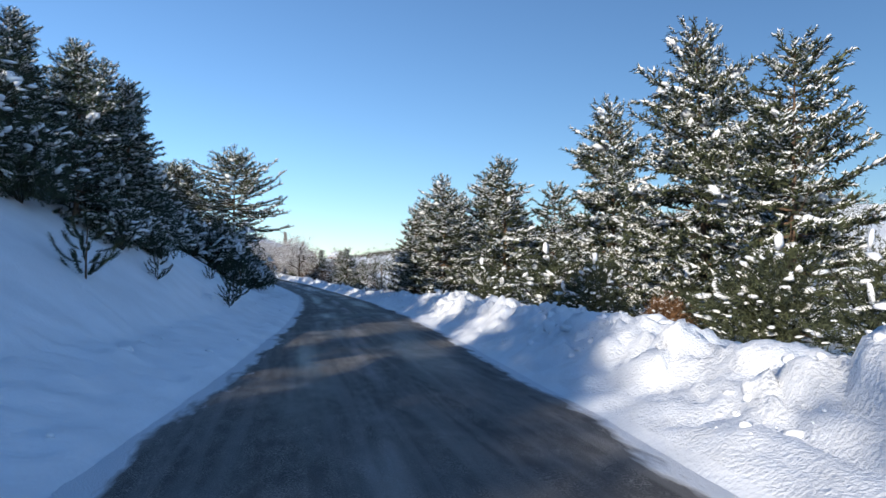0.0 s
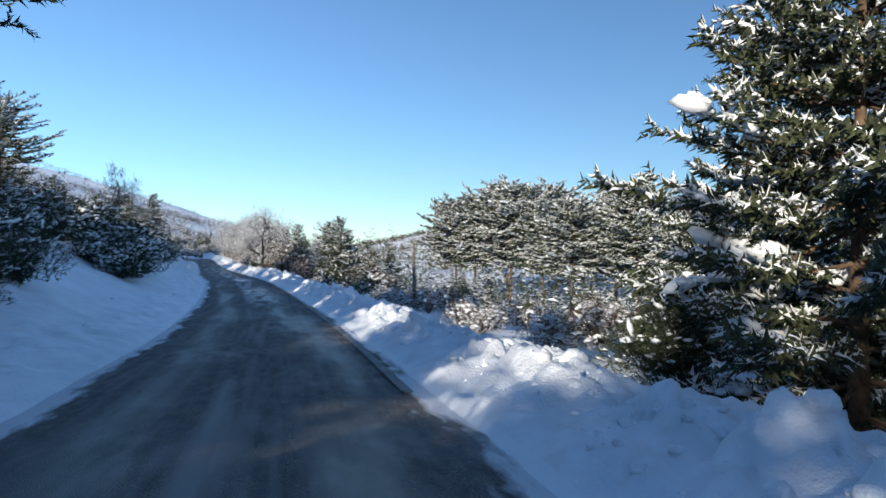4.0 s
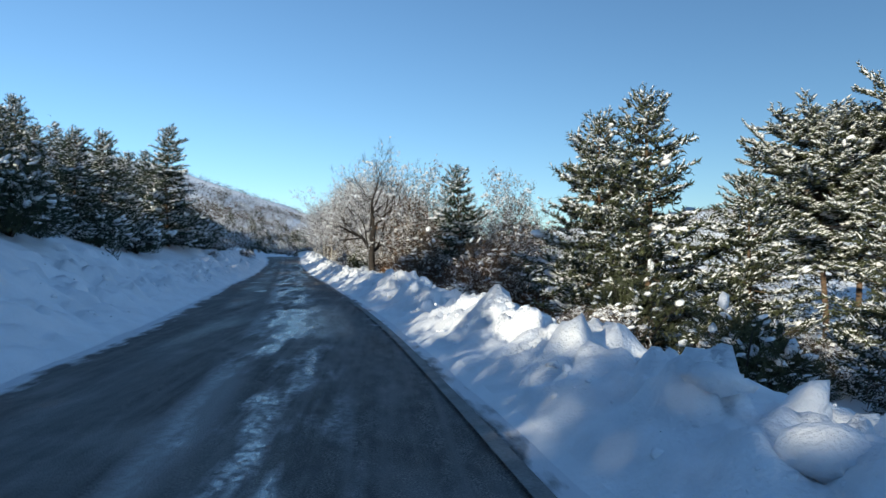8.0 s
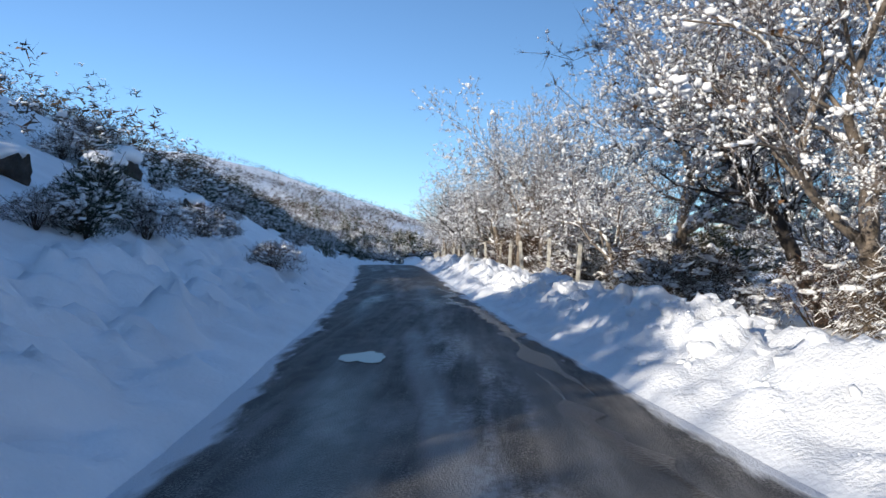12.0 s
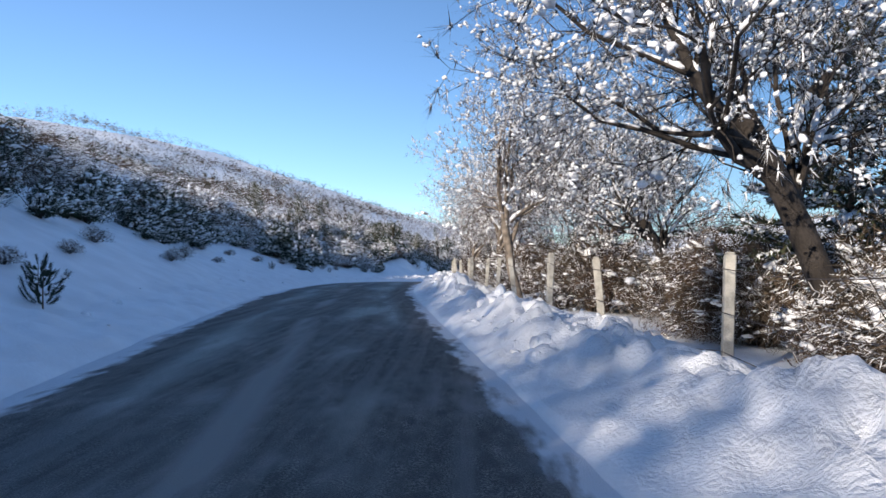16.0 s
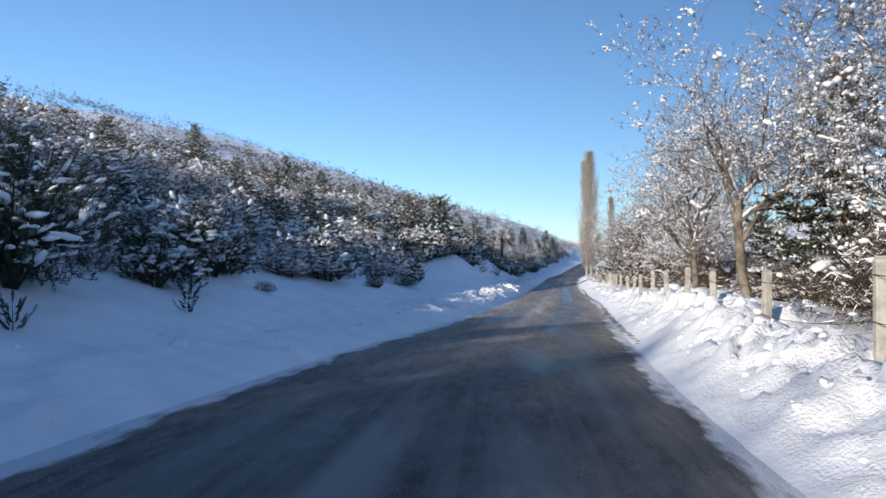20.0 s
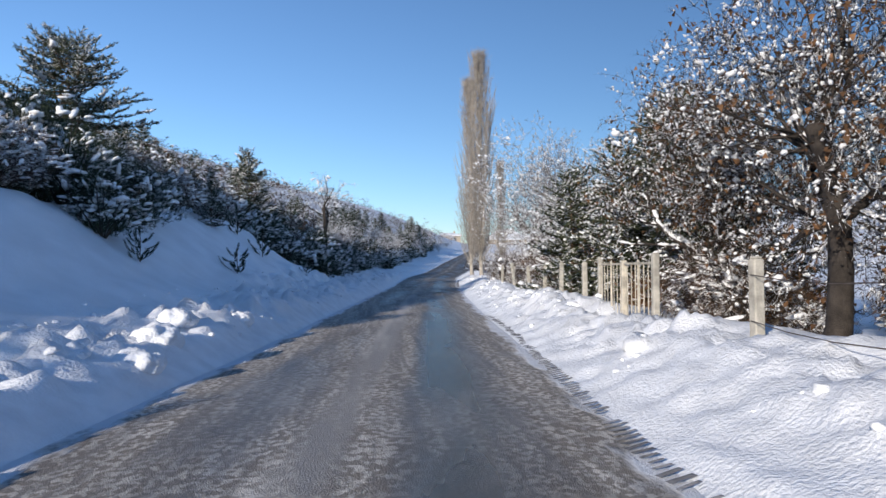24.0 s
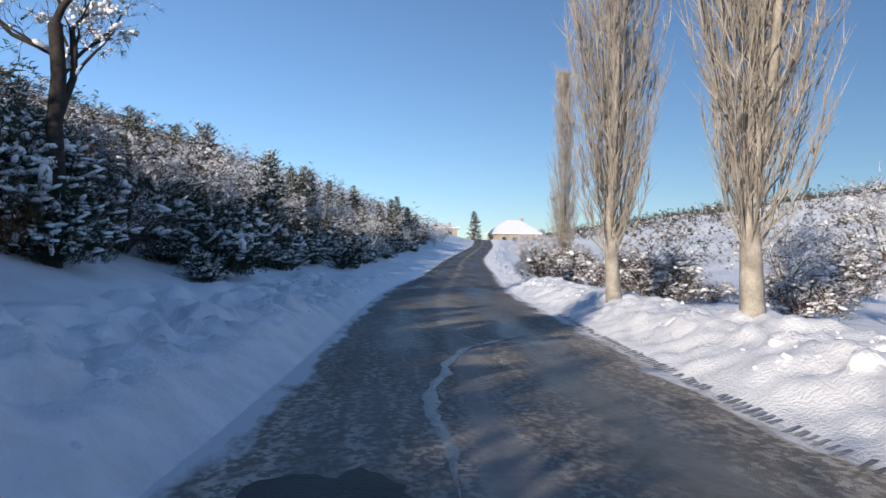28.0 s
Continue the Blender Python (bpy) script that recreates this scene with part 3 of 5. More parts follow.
    ns = int(some.sum())
    ps = p[some] + d[some] * l[some, None] * rng.uniform(0.25, 0.8, (ns, 1)) + [0, 0, 0.03]
    big = 0.4 + 1.0 * rng.random(ns) ** 2
    chunks.append(lumps(rng, ps, d[some], l[some] * rng.uniform(0.2, 0.5, ns), l[some] * 0.15 * big, l[some] * 0.12 * big, 0))
    if br_p:
        c = 9
        bd, bl = np.repeat(np.array(br_d), c, 0), np.repeat(np.array(br_l), c)
        b = bl * rng.uniform(0.25, 0.7, len(bl))
        bp = np.repeat(np.array(br_p), c, 0) + bd * (rng.uniform(-1, 1, len(b)) * bl * 1.3)[:, None] + rng.normal(0, 1, (len(b), 3)) * (bl * [[0.26], [0.26], [0.03]]).T
        chunks.append(lumps(rng, bp, bd, b * 0.95, b * 0.75, b * 0.42, 1))
    tagged(mesh_object("snow_load", *join(chunks), SNOWCAP, root, True, label="clumps of snow lying on the branches"), kind="stuff")
    return tagged(root, label or "green pine tree with snow lying on its branches", "tree", "roadside pines")


def broadleaf(name, seed, h, bark, lean=(0, 0), fork=0.3, counts=(6, 6, 7, 5), spread=0.66, snow=0.8, leaves=0, label="", thick=0.019, twist=0.26, fine=6, reach=1.0):
    """A bare tree: trunk and limbs, a lace of twigs, and ridges and puffs of snow along them."""
    rng = np.random.default_rng(seed)
    root = new(name)
    woods, twigs, puffs, tips = [], [], [], []
    stack = [(np.array([0, 0, -0.4]), unit(np.array([[lean[0], lean[1], 1.0]]))[0], h * (fork + 0.12) + 0.4, thick * h, 0)]
    while stack:
        p, d, L, rad, lev = stack.pop()
        n = 6 if lev < 2 else 5 if lev == 2 else 4 if lev == 3 else 3
        pts, dirs = [p], [d]
        for i in range(n - 1):
            d = d + rng.normal(0, twist * (0.4 if lev == 0 else 1 if lev < 3 else 1.3), 3) + np.array([0, 0, 0.06 if lev < 3 else -0.02])
            d /= np.linalg.norm(d)
            p = p + d * L / (n - 1)
            pts.append(p)
            dirs.append(d)
        pts, dirs = np.array(pts), np.array(dirs)
        radii = np.maximum(np.linspace(rad, rad * (0.75 if lev == 0 else 0.4), n), 0.003)
        if lev == 0:
            radii[0] *= 1.4
        (woods if lev < 3 else twigs).append(tube(pts, radii, 9 if lev == 0 else 6 if lev == 1 else 4 if lev == 2 else 3))
        level = abs(pts[-1][2] - pts[0][2]) < 0.88 * L
        if lev > 0 and rng.random() < snow * (1.15 if level else 0.45):
            m = {1: 44, 2: 18, 3: 6, 4: 2}[lev]
            q, o = np.sort(rng.random(m)), np.linspace(0, 1, n)
            q = q[vnoise(q * 4 + rng.uniform(0, 99), q * 0, 5) > -0.1]
            c, along_it = (np.stack([np.interp(q, o, arr[:, j]) for j in range(3)], 1) for arr in (pts, dirs))
            w = np.interp(q, o, radii)
            big = (0.5 * w + 0.016) * rng.uniform(0.5, 1.5, len(q)) if lev < 3 else 0.012 + 0.028 * rng.random(len(q)) ** 1.8
            c[:, 2] += w * 0.8 + big * 0.25
            puffs.append((c, unit(along_it + 1e-6), big, w, rng.uniform(0.03, 0.1, len(q)) if lev < 3 else big * 0.3))
        if lev < 4:
            for _ in range(counts[lev]):
                i = rng.integers(n - 3 if lev == 0 else 1, n)
                a = rng.normal(0, 1, 3)
                a -= dirs[i] * (a @ dirs[i])
                a /= np.linalg.norm(a) + 1e-9
                w = spread * rng.uniform(0.7, 1.5)
                nd = dirs[i] + a * w + np.array([0, 0, 0.12])
                nd /= np.linalg.norm(nd)
                nl = reach * (h * (0.42 if lev == 0 else 0.27 if lev == 1 else 0.16 if lev == 2 else 0.09)) * rng.uniform(0.65, 1.25)
                stack.append((pts[i], nd, nl, radii[i] * (0.62 if lev == 0 else 0.55 if lev < 2 else 0.4), lev + 1))
        else:
            tips.append((pts[-1], d))
            tips.append((pts[-2], d))
    tp, td = np.array([t[0] for t in tips]), np.array([t[1] for t in tips])
    spike_v, spike_f = np.array([(0, -0.014, 0), (0, 0.014, 0), (1, 0, 0.0)]), np.array([(0, 1, 2)])
    lace = []
    for j in range(fine + 6):
        dd = unit(td + rng.normal(0, 0.6, td.shape))
        l = rng.uniform(0.1, 0.3, len(tp)) * h / 7
        twigs.append(stamp(spike_v, spike_f, tp - dd * 0.02, dd, l, l, l))
        if snow > 0.4:
            on = rng.random(len(tp)) < 1.0 * snow
            lace.append(stamp(spike_v * [1, 1.7, 1], spike_f, (tp - dd * 0.02 + [0, 0, 0.014])[on], unit(dd + [0, 0, 0.04])[on], l[on] * 0.6, l[on], l[on]))
    mesh_object("trunk", *join(woods), bark, root, True)
    tagged(mesh_object("twig_tangle", *join(twigs), OAKTWIG if bark == OAKBARK else bark, root), kind="stuff")
    if leaves:
        q = rng.random(len(tp)) < leaves
        lv, lf = np.array([(0, -0.4, 0), (1, 0, 0.1), (0, 0.4, 0)]), np.array([(0, 1, 2)])
        pp = np.repeat(tp[q], 4, 0) + rng.normal(0, 0.12, (q.sum() * 4, 3))
        dd = unit(rng.normal(0, 1, pp.shape) + [0, 0, -0.8])
        l = rng.uniform(0.05, 0.11, len(pp))
        tagged(mesh_object("dry_foliage", *stamp(lv, lf, pp, dd, l, l, l), DRYLEAF, root), kind="stuff")
    if puffs:
        c, d, big, w, longer = (np.concatenate([row[j] for row in puffs]) for j in range(5))
        load = [lumps(rng, c, d, big + longer, big * 0.6 + w * 0.85, big * rng.uniform(0.8, 1.2, len(c)), 1)]
        # fluffy clots caught among the outer twigs, a few of them large
        q = np.repeat(rng.choice(len(tp), int(len(tp) * snow * 0.6), replace=True), 4)
        s = (0.01 + 0.032 * rng.random(len(q)) ** 2.0) * (h / 7) ** 0.5
        tilt = unit(td[q] * [1, 1, 0.3] + rng.normal(0, 0.35, td[q].shape))
        load.append(lumps(rng, tp[q] + tilt * rng.normal(0, 0.06, (len(q), 1)) + rng.normal(0, 0.035, (len(q), 3)), tilt, s * rng.uniform(0.8, 1.3, len(s)), s, s * 0.8, 0))
        q = np.repeat(rng.choice(len(tp), int(75 * snow), replace=True), 7)
        s = (0.022 + 0.06 * rng.random(len(q)) ** 1.7) * (h / 7) ** 0.5
        tilt = unit(td[q] * [1, 1, 0.2] + rng.normal(0, 0.3, td[q].shape))
        load.append(lumps(rng, tp[q] + rng.normal(0, 0.1, (len(q), 3)) * [1, 1, 0.5], tilt, s * rng.uniform(0.9, 1.5, len(s)), s, s * 0.75, 1))
        tagged(mesh_object("snow_load", *join(load), SNOWCAP, root, True, label="clots of snow lying along the branches"), kind="stuff")
        if lace:
            tagged(mesh_object("rime_lace", *join(lace), SNOWCAP, root, False, label="fine snow on the outer twigs"), kind="stuff")
    return tagged(root, label or "bare oak tree with snow along every branch", "tree", "roadside bare trees")


def poplar(name, seed, h, label):
    """A bare columnar poplar: pale trunk, steep limbs and a sheaf of upright twigs."""
    rng = np.random.default_rng(seed)
    root = new(name)
    zs = np.linspace(-0.4, h, 8)
    tp = np.stack([rng.normal(0, 0.06, 8), rng.normal(0, 0.06, 8), zs], 1)
    mesh_object("trunk", *tube(tp, np.interp(zs, [-0.4, 0.5, h], [0.21, 0.135, 0.02]), 10), POPLARBARK, root, True)
    limbs, tw = [], []
    # a second leader, as old poplars have
    q = np.linspace(0, 1, 6)
    limbs.append(tube(np.stack([1.05 * q ** 0.6, 0.3 * q, 1.4 + (0.8 * h - 1.4) * q], 1), np.interp(q, [0, 1], [0.085, 0.012]), 7))
    for i in range(380):
        z = 0.9 + (h - 1.3) * rng.random() ** 1.25
        wide = 1.68 * np.interp(z / h, [0.03, 0.13, 0.4, 0.75, 1.0], [0.6, 0.95, 1.0, 0.66, 0.15])
        a = rng.uniform(0, 6.28)
        L = min(rng.uniform(2.0, 4.6), (h - z) * 1.0 + 0.5)
        out = wide * rng.uniform(0.25, 1.0)
        s = np.linspace(0, 1, 5)
        reach = out * (s ** 0.5)
        lead = (i % 4 == 0 and z < 0.68 * h)
        ax, ay = (1.05 * ((z - 1.2) / h) ** 0.6, 0.3 * z / h) if lead and z > 1.4 else (0.0, 0.0)
        pts = np.stack([ax + math.cos(a) * reach * (0.6 if lead else 1), ay + math.sin(a) * reach * (0.6 if lead else 1), z + L * s], 1) + rng.normal(0, 0.035, (5, 3))
        rr = 0.005 + 0.008 * (1 - z / h) * rng.uniform(0.2, 1.3)
        limbs.append(tube(pts, np.linspace(rr * 1.5, 0.005, 5), 4))
        for j in range(40):
            q = rng.uniform(0.1, 1)
            b = np.array([np.interp(q, s, pts[:, c]) for c in range(3)])
            d = np.array([rng.normal(0, 0.34) + 0.2 * math.cos(a), rng.normal(0, 0.34) + 0.2 * math.sin(a), 1])
            d /= np.linalg.norm(d)
            tw.append((b, d, rng.uniform(0.25, 0.8)))
    tagged(mesh_object("limb", *join(limbs), POPLARBARK, root, True), kind="stuff")
    p, d, l = np.array([t[0] for t in tw]), np.array([t[1] for t in tw]), np.array([t[2] for t in tw])
    tv = np.array([(0, -0.012, 0), (0, 0.012, 0), (1, 0, 0), (0, 0, -0.012), (0, 0, 0.012), (1, 0, 0)])
    tagged(mesh_object("twig_tangle", *stamp(tv, np.array([(0, 1, 2), (3, 4, 5)]), p, d, l, l, l), POPLARTWIG, root), kind="stuff")
    return tagged(root, label, "tree", "poplars")


def bush(name, seed, h, r, mat, snow=0.5, label="", n=300, leaf=0.17, twiggy=False):
    """A low evergreen or leafless bush: stems, sprays and clots of snow."""
    rng = np.random.default_rng(seed)
    n = int(n * (1.9 if twiggy else 2.4))
    root = new(name)
    stems = []
    for i in range(16 if twiggy else 9):
        a, o = rng.uniform(0, 6.28), rng.uniform(0.2, 0.95) * r
        e = np.array([math.cos(a) * o, math.sin(a) * o, h * rng.uniform(0.5, 0.95)])
        s = np.linspace(0, 1, 4)[:, None]
        stems.append(tube(np.array([[0, 0, -0.15]]) * (1 - s) + e * s * [1, 1, 1] + np.array([[0, 0, 0.1]]) * np.sin(s * 3), np.linspace(0.03 if not twiggy else 0.018, 0.006, 4), 4))
    mesh_object("stem", *join(stems), DARKBARK, root, True)
    # a few overlapping mounds give the uneven outline
    k = 6
    ma, mo = rng.uniform(0, 6.28, k), r * rng.uniform(0.1, 0.62, k)
    mh, mr = h * rng.uniform(0.55, 1.0, k), r * rng.uniform(0.4, 0.65, k)
    w = rng.integers(0, k, n)
    a, u, z = rng.uniform(0, 6.28, n), np.sqrt(rng.random(n)), rng.random(n) ** 0.8
    out = mr[w] * u * (0.5 + 0.6 * np.sin(np.clip(z, 0, 1) * 2.5 + 0.4))
    p = np.stack([np.cos(ma[w]) * mo[w] + np.cos(a) * out, np.sin(ma[w]) * mo[w] + np.sin(a) * out, 0.04 + mh[w] * z * (1 - 0.3 * u ** 2)], 1)
    d = unit(np.stack([p[:, 0] / r, p[:, 1] / r, rng.uniform(0.1, 1.2, n)], 1) + rng.normal(0, 0.45, (n, 3)))
    tv, tf = needle_template(rng, 7, 0.5, 0.016) if twiggy else needle_template(rng, 14, 0.34, 0.034)
    l = leaf * rng.uniform(0.5, 1.4, n) * (2.0 if twiggy else 1.35)
    mesh_object("crown", *stamp(tv, tf, p, d, l, l, l), mat, root)
    q = (rng.random(n) < 0.55 * snow) & (z > 0.2)
    s = (0.015 + 0.075 * rng.random(q.sum()) ** 2.4) * (0.6 + 0.4 * h)
    load = [lumps(rng, p[q] + d[q] * l[q, None] * 0.4 + [0, 0, 0.03], unit(d[q] * [1, 1, 0.3]), s * rng.uniform(0.9, 2.4, len(s)), s * rng.uniform(0.6, 1.3, len(s)), s * 0.42, 1)]
    # pillows of snow bending the outer boughs
    w = np.repeat(rng.choice(np.flatnonzero(z > 0.45), int(24 * snow), replace=True), 6)
    s = (0.04 + 0.11 * rng.random(len(w)) ** 1.8) * (0.5 + 0.3 * h)
    load.append(lumps(rng, p[w] + rng.normal(0, 1, (len(w), 3)) * s[:, None] * [1.0, 1.0, 0.3], unit(rng.normal(0, 1, (len(w), 3)) * [1, 1, 0.15]), s * rng.uniform(1.0, 1.9, len(w)), s, s * 0.4, 1))
    if twiggy:
        w2 = rng.random(n) < min(0.25, snow)
        load.append(stamp(tv, tf, p[w2] + [0, 0, 0.02], d[w2], l[w2], l[w2], l[w2]))
    tagged(mesh_object("snow_load", *join(load), SNOWCAP, root, True, label="clots of snow"), kind="stuff")
    return tagged(root, label, "bush", "roadside bushes")


CLEAR = ((-5.2, 262.6, 2.2), (-6.4, 261.0, 1.8), (-8.0, 197.2, 1.6), (-12.9, 303.6, 1.9), (-13.4, 305.2, 1.6), (-15.5, 281.0, 2.6), (-15.0, 277.0, 2.4), (8.8, 30.4, 2.6), (10.4, 31.6, 1.8))


def place(proto, spots, vary=0.0):
    """Put a prototype and its copies at (x, y, height scale, turn) and say so once for each."""
    first = True
    for x, y, k, turn in spots:
        if any(math.hypot(x - a, y - b) < r for a, b, r in CLEAR) and proto.get("category") == "bush":
            continue
        m = pose(x, y, gz(x, y) - 0.02, 0, 0, turn) @ Matrix.Diagonal((k, k, k, 1))
        if first:
            proto.matrix_basis = m
            first = False
        else:
            c = copy_thing(proto, Matrix.Identity(4))
            c.matrix_basis = m


def sized(height, spots):
    """Scale factors from the height at which each tree's top stands: (x, y, top z, turn)."""
    return [(x, y, max(0.15, (top - gz(x, y)) / height), turn) for x, y, top, turn in spots]


RT = random.Random(5)
T = lambda *rows: [(x, y, top, RT.uniform(0, 360)) for x, y, top in rows]

pine_a = conifer("pine_tree", 11, 8.0, 3.2, low=0.04, snow=0.58, label="young green pine, branches down to the snow, loaded with snow")
place(pine_a, sized(8.0, T((11.9, 18.9, 8.2), (13.9, 29.2, 8.3), (8.7, 40.9, 6.3), (9.4, 51.6, 6.0), (18.5, 24.0, 7.5), (17.0, 54, 6.5), (22, 32, 8.5), (16, 12, 7), (6.9, 105.4, 3.2), (-16.9, 291.2, 6.0), (12.3, 44, 7.0), (10.8, 47.2, 6.0))))
pine_b = conifer("pine_tree", 12, 7.0, 2.8, low=0.03, per=5, gap=0.34, snow=0.46, label="green pine with upturned shoots and patches of snow")
place(pine_b, sized(7.0, T((11.3, 14.3, 6.4), (11.0, 36.5, 6.8), (14.4, 37.8, 5.7), (7.3, 42.6, 4.2), (24, 52, 7), (14, 46, 6), (7.7, 104.2, 3.5), (9.8, 103.4, 1.6)) + T((8.7, 108.5, 2.4), (11.2, 100.5, 1.4), (9.6, 97.5, 0.9), (-4.4, 276.5, 3.1), (-1.2, 275.5, 5.5), (-3.2, 279.3, 3.6), (-3.5, 274.4, 3.8), (-2.4, 273.2, 5.0), (-1.0, 278, 5.4), (-26, 258, 6.6), (-30, 264, 8.4), (-24, 265, 5.8), (-33, 276, 10.8), (-27, 284, 8.6), (-35, 262, 10.4), (-31, 280, 10.0), (-24, 288, 7.2), (13, 57, 6), (20, 64, 7))))
fir = conifer("fir_tree", 13, 8.5, 2.4, low=0.03, per=6, gap=0.34, snow=0.42, dark=True, lift=18, crown_pow=0.75, label="dark fir tree, slender and dense, dusted with snow")
place(fir, sized(8.5, T((-4.5, 16.2, 6.0), (-5.6, 15.6, 6.4), (-3.9, 18.3, 5.7), (-6.4, 18.4, 7.2), (-6.2, 13.4, 5.6), (-6.7, 24.0, 8.1), (-5.2, 21.3, 7.0), (-5.4, 24.8, 7.2), (-8.5, 28, 8.5), (-9, 17, 8.5)) + T((-7.6, 13, 7.5), (-6.5, 33, 6.5), (-8.4, 40, 7), (-8.1, 105.2, 3.4), (-8.6, 109.6, 3.6), (-10.5, 119.6, 5.2), (-11.5, 132.2, 7.7), (-7.0, 96, 2.8), (-8.8, 101.5, 3.4), (-10.4, 112, 5.0), (-11.2, 123.5, 4.6), (-12.6, 128.5, 5.6), (-13.5, 134, 6.5), (4.6, 117.6, 3.6)) + T((-5.4, 175.2, 4.5), (-13, 113, 6.0), (-17.0, 273.0, 3.6), (-18.6, 270.0, 4.2), (-17.6, 277.5, 3.6), (-16.1, 279.2, 3.6), (-16.9, 281.0, 3.2), (10.2, 69.3, -0.5), (13, 84, -0.8), (16.5, 446, 10.6), (-5.4, 87, 3.6), (-9.5, 114.5, 4.4), (-10.8, 117, 4.6), (-8.3, 107, 3.6), (-6.2, 90.5, 3.2))))
big_pine = conifer("big_pine_tree", 14, 10.5, 4.5, low=0.16, side=0.7, limb=[(0.1, 4.3, 4.9, -0.12), (-0.15, 5.2, 4.6, -0.05), (0.3, 6.0, 4.2, 0.05)], per=7, gap=0.4, snow=0.5, spread=True, lift=20, twig=0.5, k=9, step=0.17, label="tall old pine with a broad open crown and thick snow pads")
place(big_pine, sized(10.5, [(-4.4, 55.4, 9.5, 0.0)] + T((-9, 58, 9), (-9.5, 68, 7.5), (-19.5, 276.3, 7.0), (-21.5, 272.0, 6.6))))
umbrella = conifer("big_pine_tree", 15, 10.5, 4.0, low=0.36, per=7, gap=0.36, snow=0.95, spread=True, lift=16, twig=0.55, k=10, step=0.16, label="tall pine on a bare trunk, its broad crown capped with snow")
place(umbrella, sized(10.5, T((25.4, 113.9, 7.5), (21.2, 118.2, 6.2), (26.9, 107.4, 5.4), (23.6, 119.4, 6.6), (24.6, 110.4, 7.1), (30, 112, 7.2), (21.2, 87.5, 3.8), (24.5, 85, 4.2), (26.5, 92, 5.0), (31, 97, 6))))
oak_a = broadleaf("oak_tree", 21, 7.5, OAKBARK, fork=0.25, reach=1.02, fine=9, spread=0.72, counts=(7, 6, 7, 5), thick=0.019, label="bare oak with a grey trunk and snow on every branch")
place(oak_a, sized(7.6, T((-8.0, 197.2, 8.2), (-8.6, 230.8, 6.5), (-8.2, 208.5, 7.5), (-9.1, 215.8, 5.8), (0.2, 291.5, 7.0), (-2.2, 293.4, 6.2), (-3.6, 158.5, 6.6))))
oak_d = broadleaf("oak_tree", 26, 7.5, OAKBARK, fork=0.22, reach=0.84, fine=8, spread=0.66, label="upright bare oak, every twig edged with snow")
place(oak_d, sized(7.4, T((-0.5, 149, 7.6), (-2.9, 157.2, 5.4), (2.2, 127, 4.8), (-6.5, 243, 5.0), (-1.2, 160.5, 6.2), (-4.2, 166, 6.2))))
oak_b = broadleaf("oak_tree", 22, 7.0, OAKBARK, lean=(0.25, 0.1), fork=0.2, spread=0.7, leaves=0.06, reach=0.95, label="leaning bare oak, snow-laden, with a few dry leaves")
place(oak_b, sized(7.0, T((-5.9, 196.4, 7.0), (0.6, 142.5, 7.5), (0.2, 131.5, 4.6), (1.6, 134.6, 4.8), (-7.2, 214, 7.6), (-7.8, 222.5, 7.4), (-8.2, 236.5, 6.2), (-5.0, 250.5, 5.6), (3.0, 287, 5.4))))
oak_f = broadleaf("oak_tree", 29, 7.5, DARKBARK, lean=(-0.42, 0.1), fork=0.3, spread=0.72, reach=0.95, fine=8, thick=0.022, label="dark oak leaning over the fence, snow along its limbs")
place(oak_f, [(x, y, k, 0.0) for x, y, k, _ in sized(7.4, T((-5.3, 182.9, 7.4), (-4.4, 192.0, 5.8), (1.5, 145.5, 6.0)))])
place(copy_thing(oak_b, Matrix.Identity(4)), [(x, y, k, 0.0) for x, y, k, _ in sized(7.0, T((-4.5, 174.4, 5.6), (-5.6, 201.4, 6.4)))])
oak_c = broadleaf("oak_tree", 23, 6.5, OAKBARK, fork=0.15, spread=0.8, counts=(5, 6, 6, 4), fine=6, snow=0.95, reach=0.95, label="low spreading bare tree white with snow")
place(oak_c, sized(6.6, T((4.4, 124.3, 4.3), (1.8, 137, 4.8), (-0.8, 163, 5.2), (-3.0, 168, 5.5), (-3.4, 173, 5.4), (-1.2, 179, 5.5), (-6.2, 228, 6.6), (-6.2, 96.8, 3.8), (-4.4, 257, 4.8), (-2.6, 263, 5.0), (1.8, 296.5, 3.6), (-2.2, 286, 4.6), (-1.2, 293, 3.6), (0.6, 299, 3.0), (2.4, 306, 2.8), (5.0, 315, 2.6))))
oak_e = broadleaf("oak_tree", 27, 7.2, DARKBARK, lean=(0.15, 0.05), fork=0.26, spread=0.7, snow=0.5, leaves=0.4, reach=0.8, thick=0.021, label="broad dark-trunked oak with russet leaves and heavy snow")
place(oak_e, sized(7.2, T((-9.0, 98.2, 7.4), (-5.2, 262.6, 7.0), (-3.2, 262.6, 6.2), (-3.5, 269.2, 5.8), (-2.2, 258.5, 6.0), (3.6, 118.2, 3.6), (4.6, 120.3, 4.6), (6.2, 122.4, 4.6), (5.6, 116.6, 3.0))))
dead = broadleaf("dead_tree", 24, 7.0, DARKBARK, fork=0.16, counts=(5, 5, 5, 4), spread=0.5, snow=0.12, thick=0.022, fine=2, twist=0.3, reach=0.78, label="dark leafless tree forking low into crooked limbs")
place(dead, sized(6.2, T((1.1, 121.6, 5.9))))
snag = broadleaf("dead_tree", 28, 7.5, DARKBARK, fork=0.42, counts=(3, 4, 4, 3), spread=0.5, snow=0.6, thick=0.02, fine=2, twist=0.3, reach=0.62, label="dark crooked dead tree with snow in its forks")
place(snag, sized(6.6, T((-14.0, 306.7, 7.3))))
